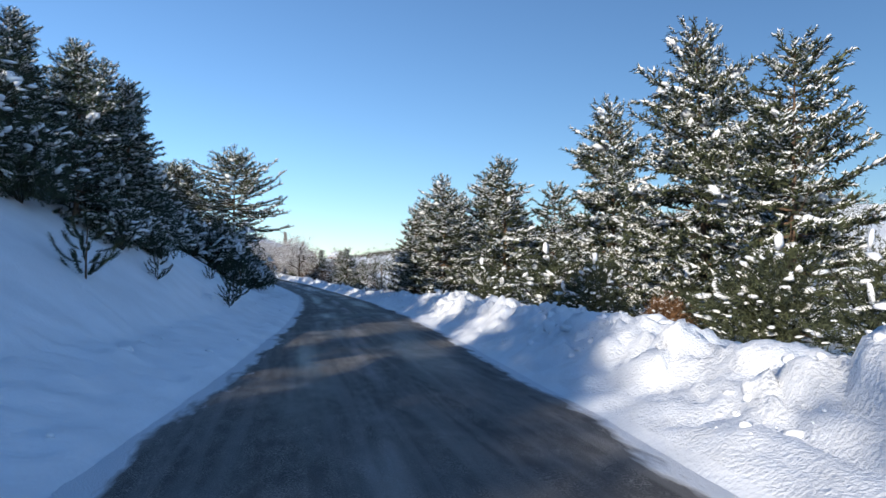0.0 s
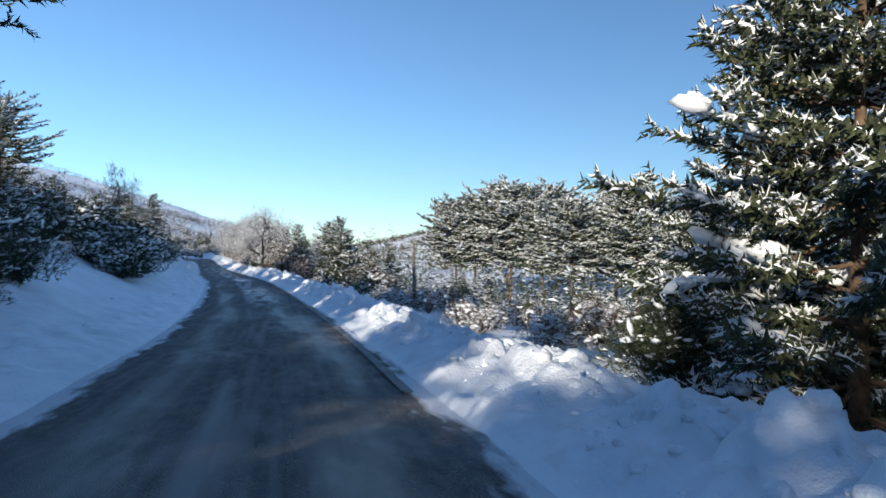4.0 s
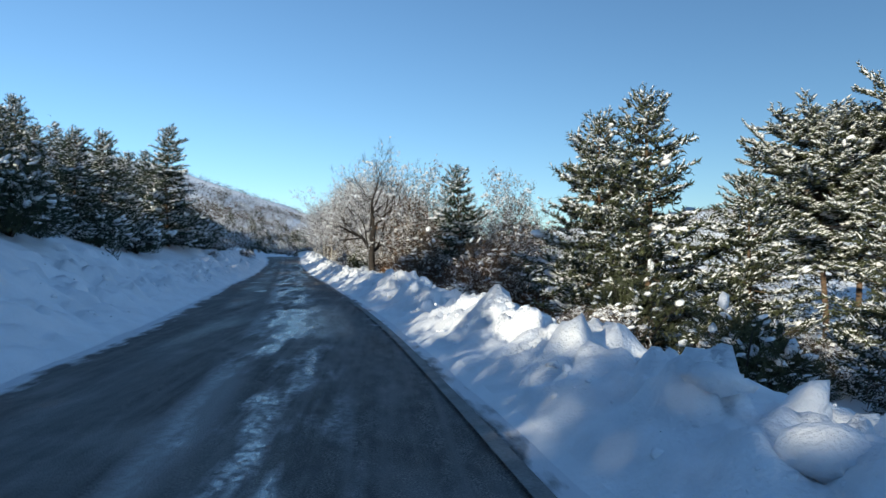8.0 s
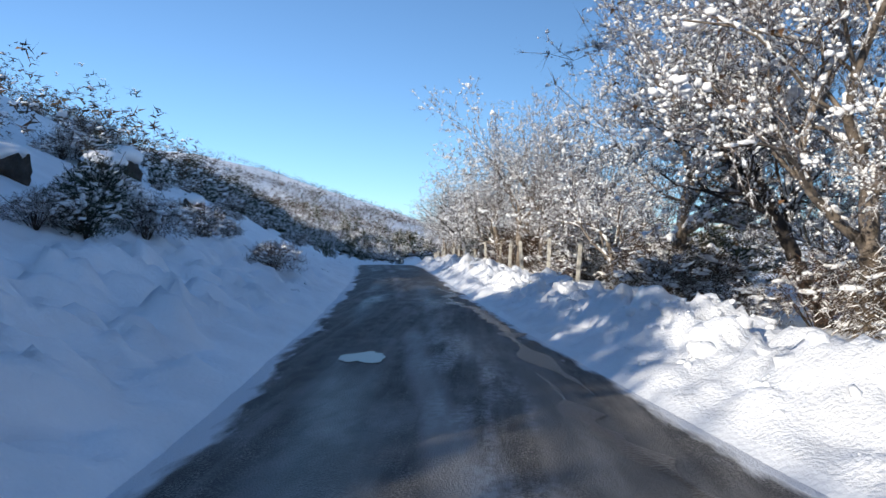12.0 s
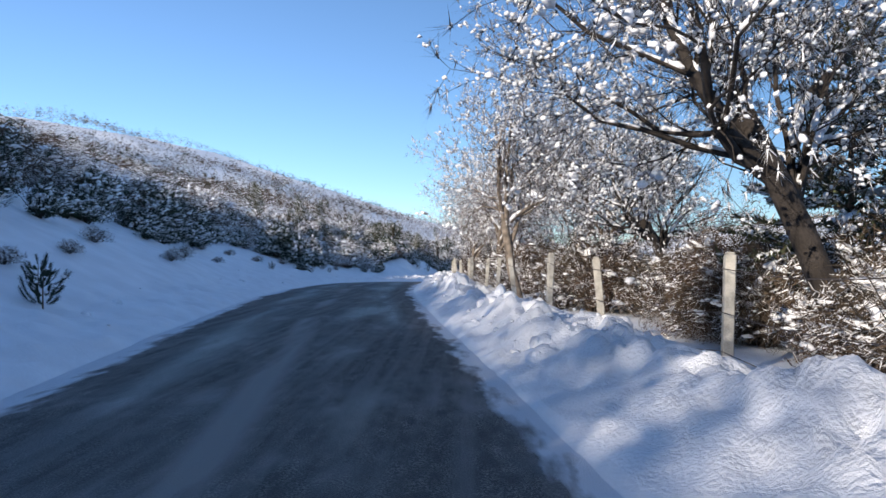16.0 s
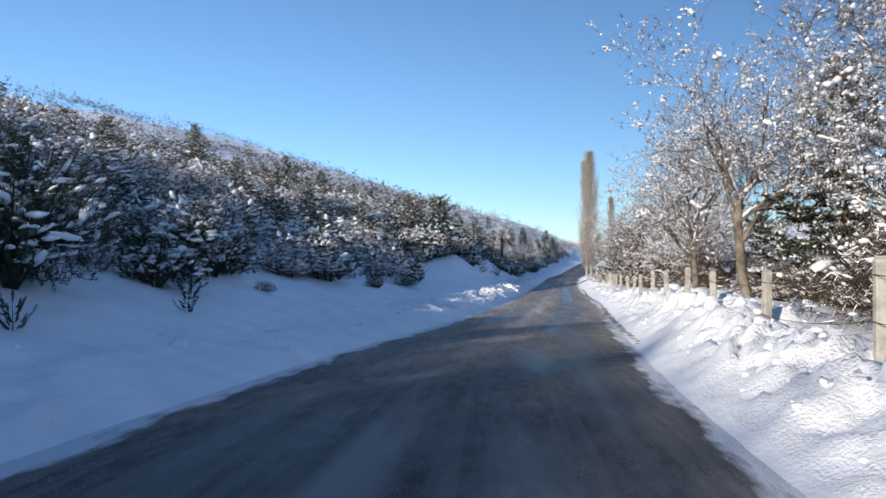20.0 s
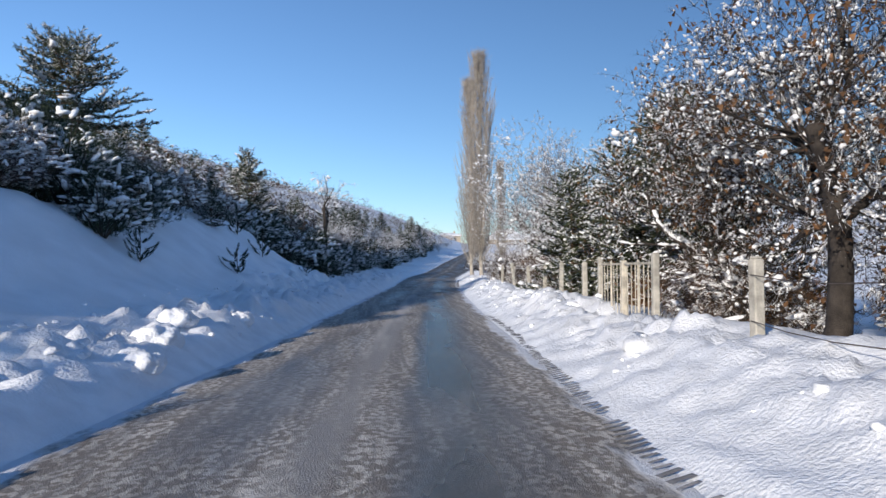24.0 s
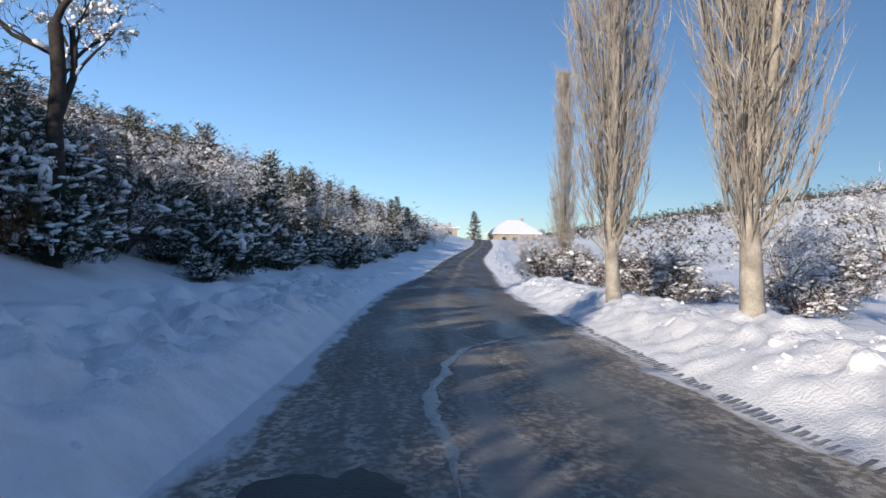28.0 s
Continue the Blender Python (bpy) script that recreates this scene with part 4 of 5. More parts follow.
place(poplar("poplar_tree", 31, 16.5, "tall bare columnar poplar with pale brown twigs"), sized(16.5, T((-3.3, 302.6, 14.0), (-3.2, 308.2, 13.6), (4.4, 337.5, 11.5))))


# saplings on the left bank
def young_pine(name, seed, h, label):
    """A young pine: thick upturned shoots set round with needles like bottle brushes."""
    rng = np.random.default_rng(seed)
    root = new(name)
    mesh_object("trunk", *tube([(0, 0, -0.2), (0.01, 0, 0.4 * h), (0.0, 0.02, 0.95 * h)], [0.022 * h, 0.018 * h, 0.008], 6), BARK, root, True)
    p, d, l, snow = [], [], [], []
    for z, k in ((0.1, 5), (0.3, 5), (0.52, 4), (0.74, 4), (0.92, 1)):
        for a in rng.uniform(0, 6.28) + np.arange(k) * 6.283 / k + rng.normal(0, 0.3, k):
            L = h * (0.78 - 0.5 * z) * rng.uniform(0.35, 1.3) if k > 1 else 0.22 * h
            q = np.linspace(0.25 if k > 1 else 0, 1, 7)
            rise = rng.uniform(-0.15, 0.25) * q + rng.uniform(0.25, 0.6) * q ** 2 if k > 1 else q
            out = q * (1 - 0.28 * q) if k > 1 else q * 0.05
            c = np.stack([math.cos(a) * L * out, math.sin(a) * L * out, z * h + L * rise * rng.uniform(0.3, 1.3)], 1) + rng.normal(0, 0.02 * h, (1, 3)) * q[:, None]
            p.append(c)
            d.append(unit(np.gradient(c, axis=0)))
            l.append(np.full(len(c), 0.17 * h) * np.linspace(0.8, 1.1, len(c)))
            if rng.random() < 0.5:
                snow.append(c[rng.integers(2, 6)] + [0, 0, 0.05 * h])
    p, d, l = np.concatenate(p), np.concatenate(d), np.concatenate(l)
    tv, tf = needle_template(rng, 22, 0.42, 0.045)
    mesh_object("crown", *stamp(tv, tf, p, d, l, l, l), NEEDLE_DARK, root)
    c = np.array(snow)
    s = np.full(len(c), 0.05 * h) * rng.uniform(0.6, 1.4, len(c))
    tagged(mesh_object("snow_load", *lumps(rng, c, unit(rng.normal(0, 1, c.shape) * [1, 1, 0.2]), s * 1.4, s, s * 0.7, 2), SNOWCAP, root, True, label="small clots of snow"), kind="stuff")
    return tagged(root, label, "sapling", "saplings on the bank")


sapling = young_pine("pine_sapling", 41, 1.0, "small pine sapling standing in the snow of the bank")
place(sapling, [(x, y, k, RT.uniform(0, 360)) for x, y, k in (
    (-3.3, 12.5, 0.9), (-1.7, 20.2, 0.55), (-1.75, 22.0, 0.7), (-1.75, 25.0, 1.0), (-2.5, 22.8, 0.4), (-2.9, 16.5, 0.5), (-3.3, 41.8, 0.8), (-6.4, 109.6, 0.45), (-15.3, 178.6, 0.9), (-16.0, 180.5, 0.7), (-16.6, 186.6, 0.7), (-17.3, 187.6, 0.5),
    (-20.7, 215.7, 0.4), (-20.0, 223.1, 0.4), (-20.4, 229.0, 0.55), (-19.4, 226.7, 0.35), (-15.6, 281.2, 0.9), (-14.6, 280.6, 0.8), (-15.6, 270.3, 0.6), (-14.5, 275.3, 0.7), (-13.3, 283.0, 0.4), (-12.9, 291.3, 0.5))])

# bushes along the banks
ever_a = bush("evergreen_bush", 51, 1.7, 1.3, NEEDLE_DARK, 0.36, "dark evergreen bush capped with snow", n=1000, leaf=0.11)
ever_b = bush("juniper_bush", 52, 2.4, 1.6, NEEDLE_DARK, 0.27, "tall dark juniper bush with snow on top", n=1400, leaf=0.125)
scrub_a = bush("scrub_bush", 53, 2.0, 1.5, SCRUB, 0.26, "brown leafless scrub with clots of snow", n=620, leaf=0.125, twiggy=True)
scrub_b = bush("thorn_bush", 54, 1.2, 1.3, SCRUB, 0.5, "low brown thorn bush half buried in snow", n=420, leaf=0.11, twiggy=True)
brush = bush("brushwood_bush", 57, 2.2, 1.7, SCRUB, 0.6, "brown leafless brushwood bowed under a heavy load of snow", n=760, leaf=0.125, twiggy=True)
thicket = bush("thicket_bush", 58, 2.3, 1.6, SCRUB, 0.1, "dark brown bare thicket with little snow", n=950, leaf=0.135, twiggy=True)
green = bush("young_pine_bush", 55, 2.0, 1.2, NEEDLE, 0.3, "bushy young green pine with snow on it", n=620, leaf=0.17)
russet = bush("russet_bush", 56, 1.5, 1.2, DRYLEAF, 0.25, "bush with withered russet leaves", n=520)


ROCK = material("dark_rock", (0.065, 0.055, 0.047), 0.9, vary=0.4, scale=3, fine=25, bump=0.9)


def rock(x, y, size, seed):
    rng = np.random.default_rng(seed)
    root = tagged(new("rock"), "dark rock jutting from the bank under a cap of snow", "rock", "rocks on the bank")
    root.matrix_basis = pose(x, y, gz(x, y), 0, 0, rng.uniform(0, 360))
    v = ICO3_V * (0.7 + 0.45 * np.abs(vnoise(ICO3_V[:, 0] * 2.2 + seed, ICO3_V[:, 1] * 2.2 + ICO3_V[:, 2], seed)) + rng.uniform(-0.05, 0.05, len(ICO3_V)))[:, None] * [size, size * 0.7, size * 0.95]
    mesh_object("stone", v, ICO3_F, ROCK, root)
    v = ICO3_V * rng.uniform(0.94, 1.04, (len(ICO3_V), 1)) * [size * 0.85, size * 0.68, size * 0.36] + [0.05 * size, 0, size * 0.55]
    mesh_object("snow_cap", v, ICO3_F, SNOWCAP, root, True)


for j, (x, y, size) in enumerate(((-11.7, 144.8, 0.6), (-13.2, 151.5, 0.5), (-14.4, 149.0, 0.7), (-16.5, 163, 0.5), (-15.8, 152.5, 0.9), (-12.8, 143, 0.5), (7.6, 29.3, 0.5), (8.7, 29.1, 0.5))):
    rock(x, y, size, 900 + j)


def along(side, y0, y1, gap, e0, e1, k0, k1, seed):
    """Spots strung along one side of the road between two distances from its edge."""
    rng, out, y = random.Random(seed), [], y0
    while y < y1:
        e = rng.uniform(e0, e1)
        x = float(left_x(y)) - e if side < 0 else float(right_x(y)) + e
        out.append((x, y, rng.uniform(k0, k1), rng.uniform(0, 360)))
        y += gap * rng.uniform(0.6, 1.4)
    return out


place(ever_a, along(-1, 224, 300, 4.2, 3.8, 7.0, 0.25, 0.85, 151) + along(-1, 290, 350, 2.4, 3.0, 7.0, 0.4, 1.1, 152) + along(-1, 176, 216, 1.7, 5.0, 8.0, 0.45, 0.8, 153) + along(-1, 140, 178, 4.0, 5.0, 9.0, 0.35, 0.65, 154) + along(-1, 232, 266, 6.0, 4.2, 8.0, 0.7, 1.25, 51) + along(-1, 34, 96, 3.4, 4.2, 7.5, 0.7, 1.3, 1) + along(-1, 92, 140, 3.4, 3.6, 7.0, 0.45, 0.85, 2) + along(-1, 178, 214, 3.4, 5.0, 8.5, 0.6, 1.2, 3) + along(-1, 216, 240, 4.2, 5.5, 9, 0.4, 0.8, 33) + along(-1, 285, 400, 3.0, 3.6, 6.5, 0.7, 1.15, 4))
place(ever_b, [(-3.7, 16.6, 0.55, 30), (-3.3, 19.0, 0.6, 120), (-4.9, 14.3, 0.75, 220), (-5.6, 12.6, 0.9, 300), (-4.4, 18.0, 0.8, 70), (-21.3, 224.8, 1.0, 40), (-23.0, 226.0, 1.1, 200), (-20.4, 222.6, 0.35, 90)] + along(1, 114, 131, 1.6, 4.2, 8, 0.7, 1.1, 163) + [(-11.1, 135.6, 1.15, 20), (-12.1, 134.4, 1.25, 100), (-10.7, 137.4, 0.5, 200), (-12.9, 136.8, 0.9, 300), (-10.6, 141.6, 0.4, 60), (-11.5, 143.4, 0.5, 10)] + along(-1, 222, 290, 5.5, 6.5, 13.0, 0.45, 0.95, 155) + along(-1, 290, 350, 3.0, 5.0, 13.0, 0.5, 1.1, 156) + along(-1, 176, 222, 3.0, 8, 16.0, 0.6, 1.0, 157) + along(-1, 180, 200, 2.6, 8.5, 14, 1.0, 1.3, 29) + along(-1, 20, 34, 2.2, 5.0, 7.5, 0.6, 1.0, 24) + along(-1, 34, 64, 2.4, 2.6, 5.5, 0.75, 1.25, 25) + [(-17.5, 271, 0.9, 0), (-16.6, 273.6, 0.8, 60), (-18.6, 268.6, 0.9, 130), (-20, 270.4, 1.1, 200), (-19.6, 273, 1.2, 280), (-21.5, 275, 1.2, 20)] + along(-1, 284, 345, 5.5, 3.0, 8.0, 0.5, 1.1, 26) + along(-1, 96, 140, 3.4, 3.4, 6.5, 0.6, 1.0, 27) + along(-1, 76, 100, 2.4, 2.6, 5.2, 0.7, 1.15, 28) + along(-1, 34, 96, 5.0, 5.0, 9.0, 0.7, 1.2, 5) + along(-1, 100, 138, 6.0, 6.5, 11.0, 0.45, 0.75, 6) + along(-1, 178, 212, 6.0, 6.5, 11, 0.6, 1.1, 7) + along(-1, 288, 400, 4.0, 5.8, 9.0, 0.7, 1.1, 8))
place(scrub_a, along(-1, 222, 300, 1.3, 5.5, 18, 0.4, 0.85, 158) + along(-1, 290, 360, 1.4, 5, 18, 0.5, 1.1, 159) + along(1, 140, 292, 2.2, 3.4, 6.5, 0.7, 1.1, 160) + along(-1, 172, 222, 3.0, 9, 24, 0.6, 1.0, 161) + along(-1, 222, 284, 2.4, 7, 14, 0.5, 0.85, 52) + along(1, 284, 300, 2.0, 2.4, 6, 0.6, 1.05, 44) + along(-1, 262, 340, 3.2, 5.5, 12, 0.6, 1.0, 45) + along(-1, 100, 240, 6.5, 6, 12, 0.45, 0.8, 9) + [(11.8, 321.5, 1.3, 30), (-1.5, 299, 0.8, 10), (-2.3, 296.5, 0.7, 70), (-0.5, 312, 0.9, 150), (1.0, 318, 1.0, 20), (-0.5, 324, 0.9, 220), (2.0, 328, 1.1, 300), (4.0, 335, 1.2, 90)] + along(1, 66, 128, 4.0, 4.2, 12, 0.6, 1.2, 10) + along(1, 128, 290, 4.5, 5, 9, 0.7, 1.2, 11))
place(scrub_b, along(-1, 134, 170, 2.2, 2.6, 7.0, 0.25, 0.7, 12) + [(-9.9, 148.0, 0.6, 40), (-10.4, 149.6, 0.5, 140)] + along(-1, 172, 235, 4.0, 2.8, 6.0, 0.2, 0.5, 20) + along(1, 60, 128, 3.0, 3.0, 9, 0.5, 1.1, 13) + along(1, 128, 330, 4.2, 3.0, 6, 0.5, 1.0, 14) + along(1, 300, 400, 5, 3.5, 12, 0.6, 1.3, 15))
place(brush, along(-1, 224, 352, 0.85, 5.4, 9.5, 0.4, 0.85, 181) + along(-1, 226, 352, 1.5, 9, 19, 0.6, 1.05, 182))
place(thicket, along(1, 160, 262, 1.9, 3.4, 7.5, 0.4, 1.3, 183) + along(1, 111, 129, 1.3, 3.2, 6.5, 0.5, 1.2, 184) + along(1, 284, 300, 2.5, 3.0, 6.5, 0.6, 0.9, 185))
place(green, [(0.5, 131.0, 1.0, 40), (1.0, 131.4, 0.85, 150)] + along(1, 8, 60, 3.2, 3.0, 8, 0.6, 1.2, 16) + along(1, 92, 118, 3.0, 3.6, 8, 0.5, 1.0, 17) + along(1, 150, 290, 16, 4.5, 9, 0.5, 1.0, 18))
place(russet, along(1, 112, 130, 1.3, 3.4, 7.0, 0.6, 1.1, 46) + along(1, 284, 302, 4.0, 2.8, 6, 0.5, 0.9, 41) + along(-1, 282, 340, 7.0, 4.5, 9, 0.6, 1.0, 42) + along(1, 240, 284, 7.0, 3.0, 6, 0.5, 0.9, 43) + [(-3.0, 288.3, 1.0, 10), (3.2, 123.6, 1.3, 80), (4.0, 121.5, 1.1, 200), (-6.8, 205.5, 0.9, 30), (8.4, 38.6, 0.5, 50), (-2.4, 291, 0.9, 140), (-18.6, 266, 1.0, 20), (9.5, 16.5, 0.7, 300)])


def woods(name, seed, spots, mats, label, tall=0.2, sprays=11, leaf=0.6, width=0.08, frost=0.14, clots=0.2, round_clots=0):
    """Far scrub and small trees as one mass: spots are x, y and height."""
    rng = np.random.default_rng(seed)
    p = np.array(spots)
    base = np.stack([p[:, 0], p[:, 1], ground_z(p[:, 0], p[:, 1], False)], 1)
    h = p[:, 2]
    cone = rng.random(len(p)) < tall
    n = len(p)
    k = np.repeat(np.arange(n), sprays)
    z = np.tile((np.arange(sprays) + 0.5) / sprays, n)
    a = rng.uniform(0, 6.28, n * sprays)
    w = np.where(cone[k], 0.34 * (1.05 - z), 0.62 * np.sin(np.clip(z * 2.5 + 0.5, 0, 3.0))) * h[k] * rng.uniform(0.3, 1.15, len(k))
    q = base[k] + np.stack([np.cos(a) * w, np.sin(a) * w, z * h[k] * np.where(cone[k], 1.35, 0.85) * rng.uniform(0.85, 1.1, len(k))], 1)
    d = unit(np.stack([np.cos(a), np.sin(a), rng.uniform(-0.1, 1.2, len(k))], 1) + rng.normal(0, 0.3, (len(k), 3)))
    tv, tf = needle_template(rng, 6, 0.5, width * 0.62)
    l = leaf * h[k] * 0.30 * rng.uniform(0.5, 1.3, len(k))
    v1, f1 = stamp(tv, tf, q, d, l, l, l)
    sn = rng.random(len(k)) < frost
    v2, f2 = stamp(tv, tf, q[sn] + [0, 0, 0.06], d[sn], l[sn] * 0.9, l[sn] * 0.9, l[sn] * 0.9)
    so = (rng.random(len(k)) < clots) & (z < 0.8)
    s = np.minimum(0.13, 0.03 + 0.11 * h[k][so] * rng.random(so.sum()) ** 2.2)
    v3, f3 = lumps(rng, q[so] + d[so] * l[so, None] * 0.4 + [0, 0, 0.05], unit(d[so] * [1, 1, 0.3]), s * rng.uniform(1, 1.8, len(s)), s, s * 0.55, round_clots)
    v, f = join([(v1, f1), (v2, f2), (v3, f3)])
    pick = np.concatenate([np.repeat((cone[k]).astype(int), len(tf)), np.full(len(f2) + len(f3), 2)])
    return tagged(mesh_object(name, v, f, mats, None, False, pick), label, "woods", kind="stuff")


def scatter(seed, n, side, y0, y1, e0, e1, h0, h1, power=1.4, holes=0.0):
    rng = np.random.default_rng(seed)
    y = rng.uniform(y0, y1, n)
    e = e0 + (e1 - e0) * rng.random(n) ** power
    x = left_x(y) - e if side < 0 else right_x(y) + e
    keep = vnoise(x * 0.09, y * 0.09, seed) > holes - 1
    return np.stack([x, y, h0 + (h1 - h0) * rng.random(n) ** 1.6 * 1.25], 1)[keep]


hill = np.concatenate([scatter(1, 5200, -1, 60, 206, 6.5, 130, 1.0, 2.4, holes=0.42), scatter(11, 1700, -1, 206, 240, 8, 130, 0.8, 1.7, holes=0.4), scatter(9, 2900, -1, 240, 290, 8, 130, 0.9, 2.0, holes=0.4), scatter(10, 3400, -1, 284, 420, 5.5, 110, 1.2, 2.9, holes=0.3), scatter(2, 3200, -1, 400, 660, 14, 220, 1.0, 2.2, 1.0, holes=0.45), scatter(3, 500, -1, -40, 70, 12, 90, 2, 4), scatter(14, 3200, -1, 190, 420, 40, 150, 0.9, 2.0, 0.9, holes=0.4), scatter(13, 2200, -1, 200, 420, 95, 230, 1.1, 2.4, 0.9, holes=0.45)])
back = left_x(hill[:, 1]) - hill[:, 0] > 38
woods("hillside_scrub", 61, hill[~back], [SCRUB, NEEDLE_DARK, SNOWCAP], "snow-flecked scrub and small pines covering the hillside", frost=0.16, clots=0.19, leaf=0.6, width=0.09, sprays=15, round_clots=1, tall=0.12)
woods("distant_hillside_scrub", 64, hill[back], [SCRUB, NEEDLE_DARK, SNOWCAP], "far brown scrub and pines on the snowy hill", frost=0.13, clots=0.07, leaf=1.0, width=0.13, sprays=7)
woods("wooded_slope", 62, np.concatenate([scatter(4, 2600, 1, 60, 260, 26, 230, 2.5, 5.0, 1.0), scatter(5, 350, 1, -20, 70, 12, 80, 2.5, 5, 1.0), scatter(6, 1100, 1, 66, 130, 8, 45, 1.2, 2.8, 1.0)]), [NEEDLE, NEEDLE, SNOWCAP], "snowy pine woods on the slope beyond the road", frost=0.3, tall=0.6, leaf=0.7, width=0.08)
woods("undergrowth", 63, np.concatenate([scatter(7, 1100, 1, 128, 286, 8.5, 45, 1.2, 2.8, 1.2), scatter(8, 900, 1, 292, 560, 14, 320, 1.2, 3.0, 0.8)]), [SCRUB, SCRUB, SNOWCAP], "brown snow-flecked undergrowth behind the fence", tall=0.1)
woods("far_slope_scrub", 65, scatter(12, 7000, 1, 330, 680, 24, 270, 1.3, 2.8, 1.0, holes=0.3), [SCRUB, NEEDLE_DARK, SNOWCAP], "brown scrub and small pines on the far snowy slope", tall=0.25, sprays=5, leaf=1.3, width=0.16, frost=0.15, clots=0.0)

# more trees standing back from the road
for proto, seed, spots in ((fir, 177, along(-1, 296, 400, 3.2, 4.5, 14, 0.28, 0.6, 177)), (oak_c, 178, along(-1, 300, 400, 6.0, 5, 11, 0.5, 0.7, 178)), (fir, 77, along(-1, 276, 400, 5.5, 7, 24, 0.22, 0.42, 77)), (oak_c, 78, along(1, 335, 440, 9, 3, 9, 0.35, 0.6, 78) + along(-1, 350, 440, 8, 3, 9, 0.35, 0.6, 79)), (pine_b, 79, along(-1, 240, 340, 10, 9, 26, 0.25, 0.5, 80) + along(-1, 100, 225, 9, 12, 50, 0.3, 0.5, 83)), (oak_c, 84, along(-1, 150, 330, 11, 9, 40, 0.3, 0.5, 84))):
    place(proto, [(proto.location.x, proto.location.y, proto.scale.x, math.degrees(proto.rotation_euler.z))] + spots)
# unseen firs and pines before y 0 are added to shade the road
for proto, seed, spots in ((fir, 71, along(-1, -30, 74, 4.6, 9, 18, 0.55, 0.8, 71)), (big_pine, 72, along(-1, 60, 100, 11, 9, 16, 0.5, 0.75, 72)), (pine_a, 73, along(1, -12, 20, 6, 9, 20, 0.6, 1.0, 73) + along(1, 46, 72, 6, 9, 20, 0.6, 1.0, 82)),
                           (pine_b, 74, along(1, 126, 300, 17, 5, 12, 0.45, 0.8, 74)), (oak_c, 75, along(1, 126, 170, 11, 8, 15, 0.6, 0.9, 75) + along(1, 170, 262, 9, 9, 18, 0.4, 0.65, 75) + along(1, 120, 165, 5, 4, 8, 0.6, 0.85, 81)), (umbrella, 76, along(1, 66, 125, 13, 24, 45, 0.7, 1.0, 76))):
    place(proto, [(proto.location.x, proto.location.y, proto.scale.x, math.degrees(proto.rotation_euler.z))] + spots)

# snow clods thrown up by the plough, and larger broken slabs along the crest
rng = np.random.default_rng(81)
for n, s0, s1, power, e0, e1, sink, tag, words in ((9000, 0.012, 0.06, 2.5, 0.3, 2.4, 0.1, "snow_clods", "broken clods of ploughed snow on the banks"),
                                                   (2600, 0.06, 0.2, 2.4, 0.7, 2.1, -0.35, "snow_slabs", "tumbled slabs of ploughed snow along the crest of the banks")):
    cy = rng.uniform(4, 330, n)
    right_side = rng.random(n) < np.interp(cy, [0, 90, 95, 130, 135, 235, 250, 330], [0.95, 0.95, 0.85, 0.85, 0.95, 0.95, 0.5, 0.5])
    ce = rng.uniform(e0, e1, n)
    cxx = np.where(right_side, right_x(cy) + ce, left_x(cy) - ce)
    keep = vnoise(cxx * 0.5, cy * 0.5, 83) > -0.15
    cy, cxx = cy[keep], cxx[keep]
    n = len(cy)
    cs = s0 + (s1 - s0) * rng.random(n) ** power
    cd = unit(rng.normal(0, 1, (n, 3)) * [1, 1, 0.35])
    v, f = lumps(rng, np.stack([cxx, cy, ground_z(cxx, cy) + cs * sink], 1), cd, cs * rng.uniform(0.8, 1.5, n), cs, cs * rng.uniform(0.5, 0.9, n), 1 if s1 < 0.1 else 2)
    tagged(mesh_object(tag, v, f, RUBBLE, None, True), words, "snow", kind="stuff")

ICO4_V, ICO4_F = ico(4)


def snow_mound(x, y, size, seed):
    """A heap of broken snow: one lumpy dome sunk into the bank."""
    a, b, c = ICO4_V.T
    lump = 0.3 * np.abs(vnoise(a * 2.1 + seed, b * 2.1 + c, seed)) + 0.2 * np.abs(vnoise(a * 4.3, b * 4.3 + 2 * c, seed + 1)) + 0.12 * np.abs(vnoise(a * 9 + c, b * 9, seed + 2))
    v = ICO4_V * (0.75 + lump)[:, None] * [size, size * 0.85, size * 0.55]
    ob = mesh_object("snow_mound", v, ICO4_F, RUBBLE, None, True)
    ob.matrix_basis = pose(x, y, float(ground_z([x], [y])[0]) - 0.08 * size, 0, 0, seed * 37 % 360)
    tagged(ob, "rough heap of snow on the ploughed bank", "snow", "heaps of snow")


for j, (x, y, size) in enumerate(((6.7, 29.6, 0.75), (7.4, 31.0, 0.6), (9.5, 31.0, 2.2), (8.2, 30.2, 1.3), (11.0, 31.4, 1.7), (4.7, 113.7, 0.45), (-10.6, 210.5, 0.5), (-10.9, 213.5, 0.6), (-8.6, 243.5, 0.55), (-6.7, 170.5, 0.4), (-6.9, 171.8, 0.35), (7.0, 95.0, 0.5), (-12.1, 279.6, 0.36), (-12.4, 281.0, 0.3), (-12.0, 282.5, 0.26), (-12.5, 278.2, 0.3), (-13.4, 264.0, 0.38), (-13.6, 265.6, 0.32), (-13.2, 262.6, 0.3), (-13.0, 267.4, 0.26))):
    snow_mound(x, y, size, 950 + j)


# road marking, puddles, damp patches and two patches of painted tree shade
def crown_z(x, y):
    t = (x - float(left_x(y))) / (float(right_x(y)) - float(left_x(y)))
    return float(road_z(y)) + 0.02 - 0.05 * (2 * t - 1) ** 2


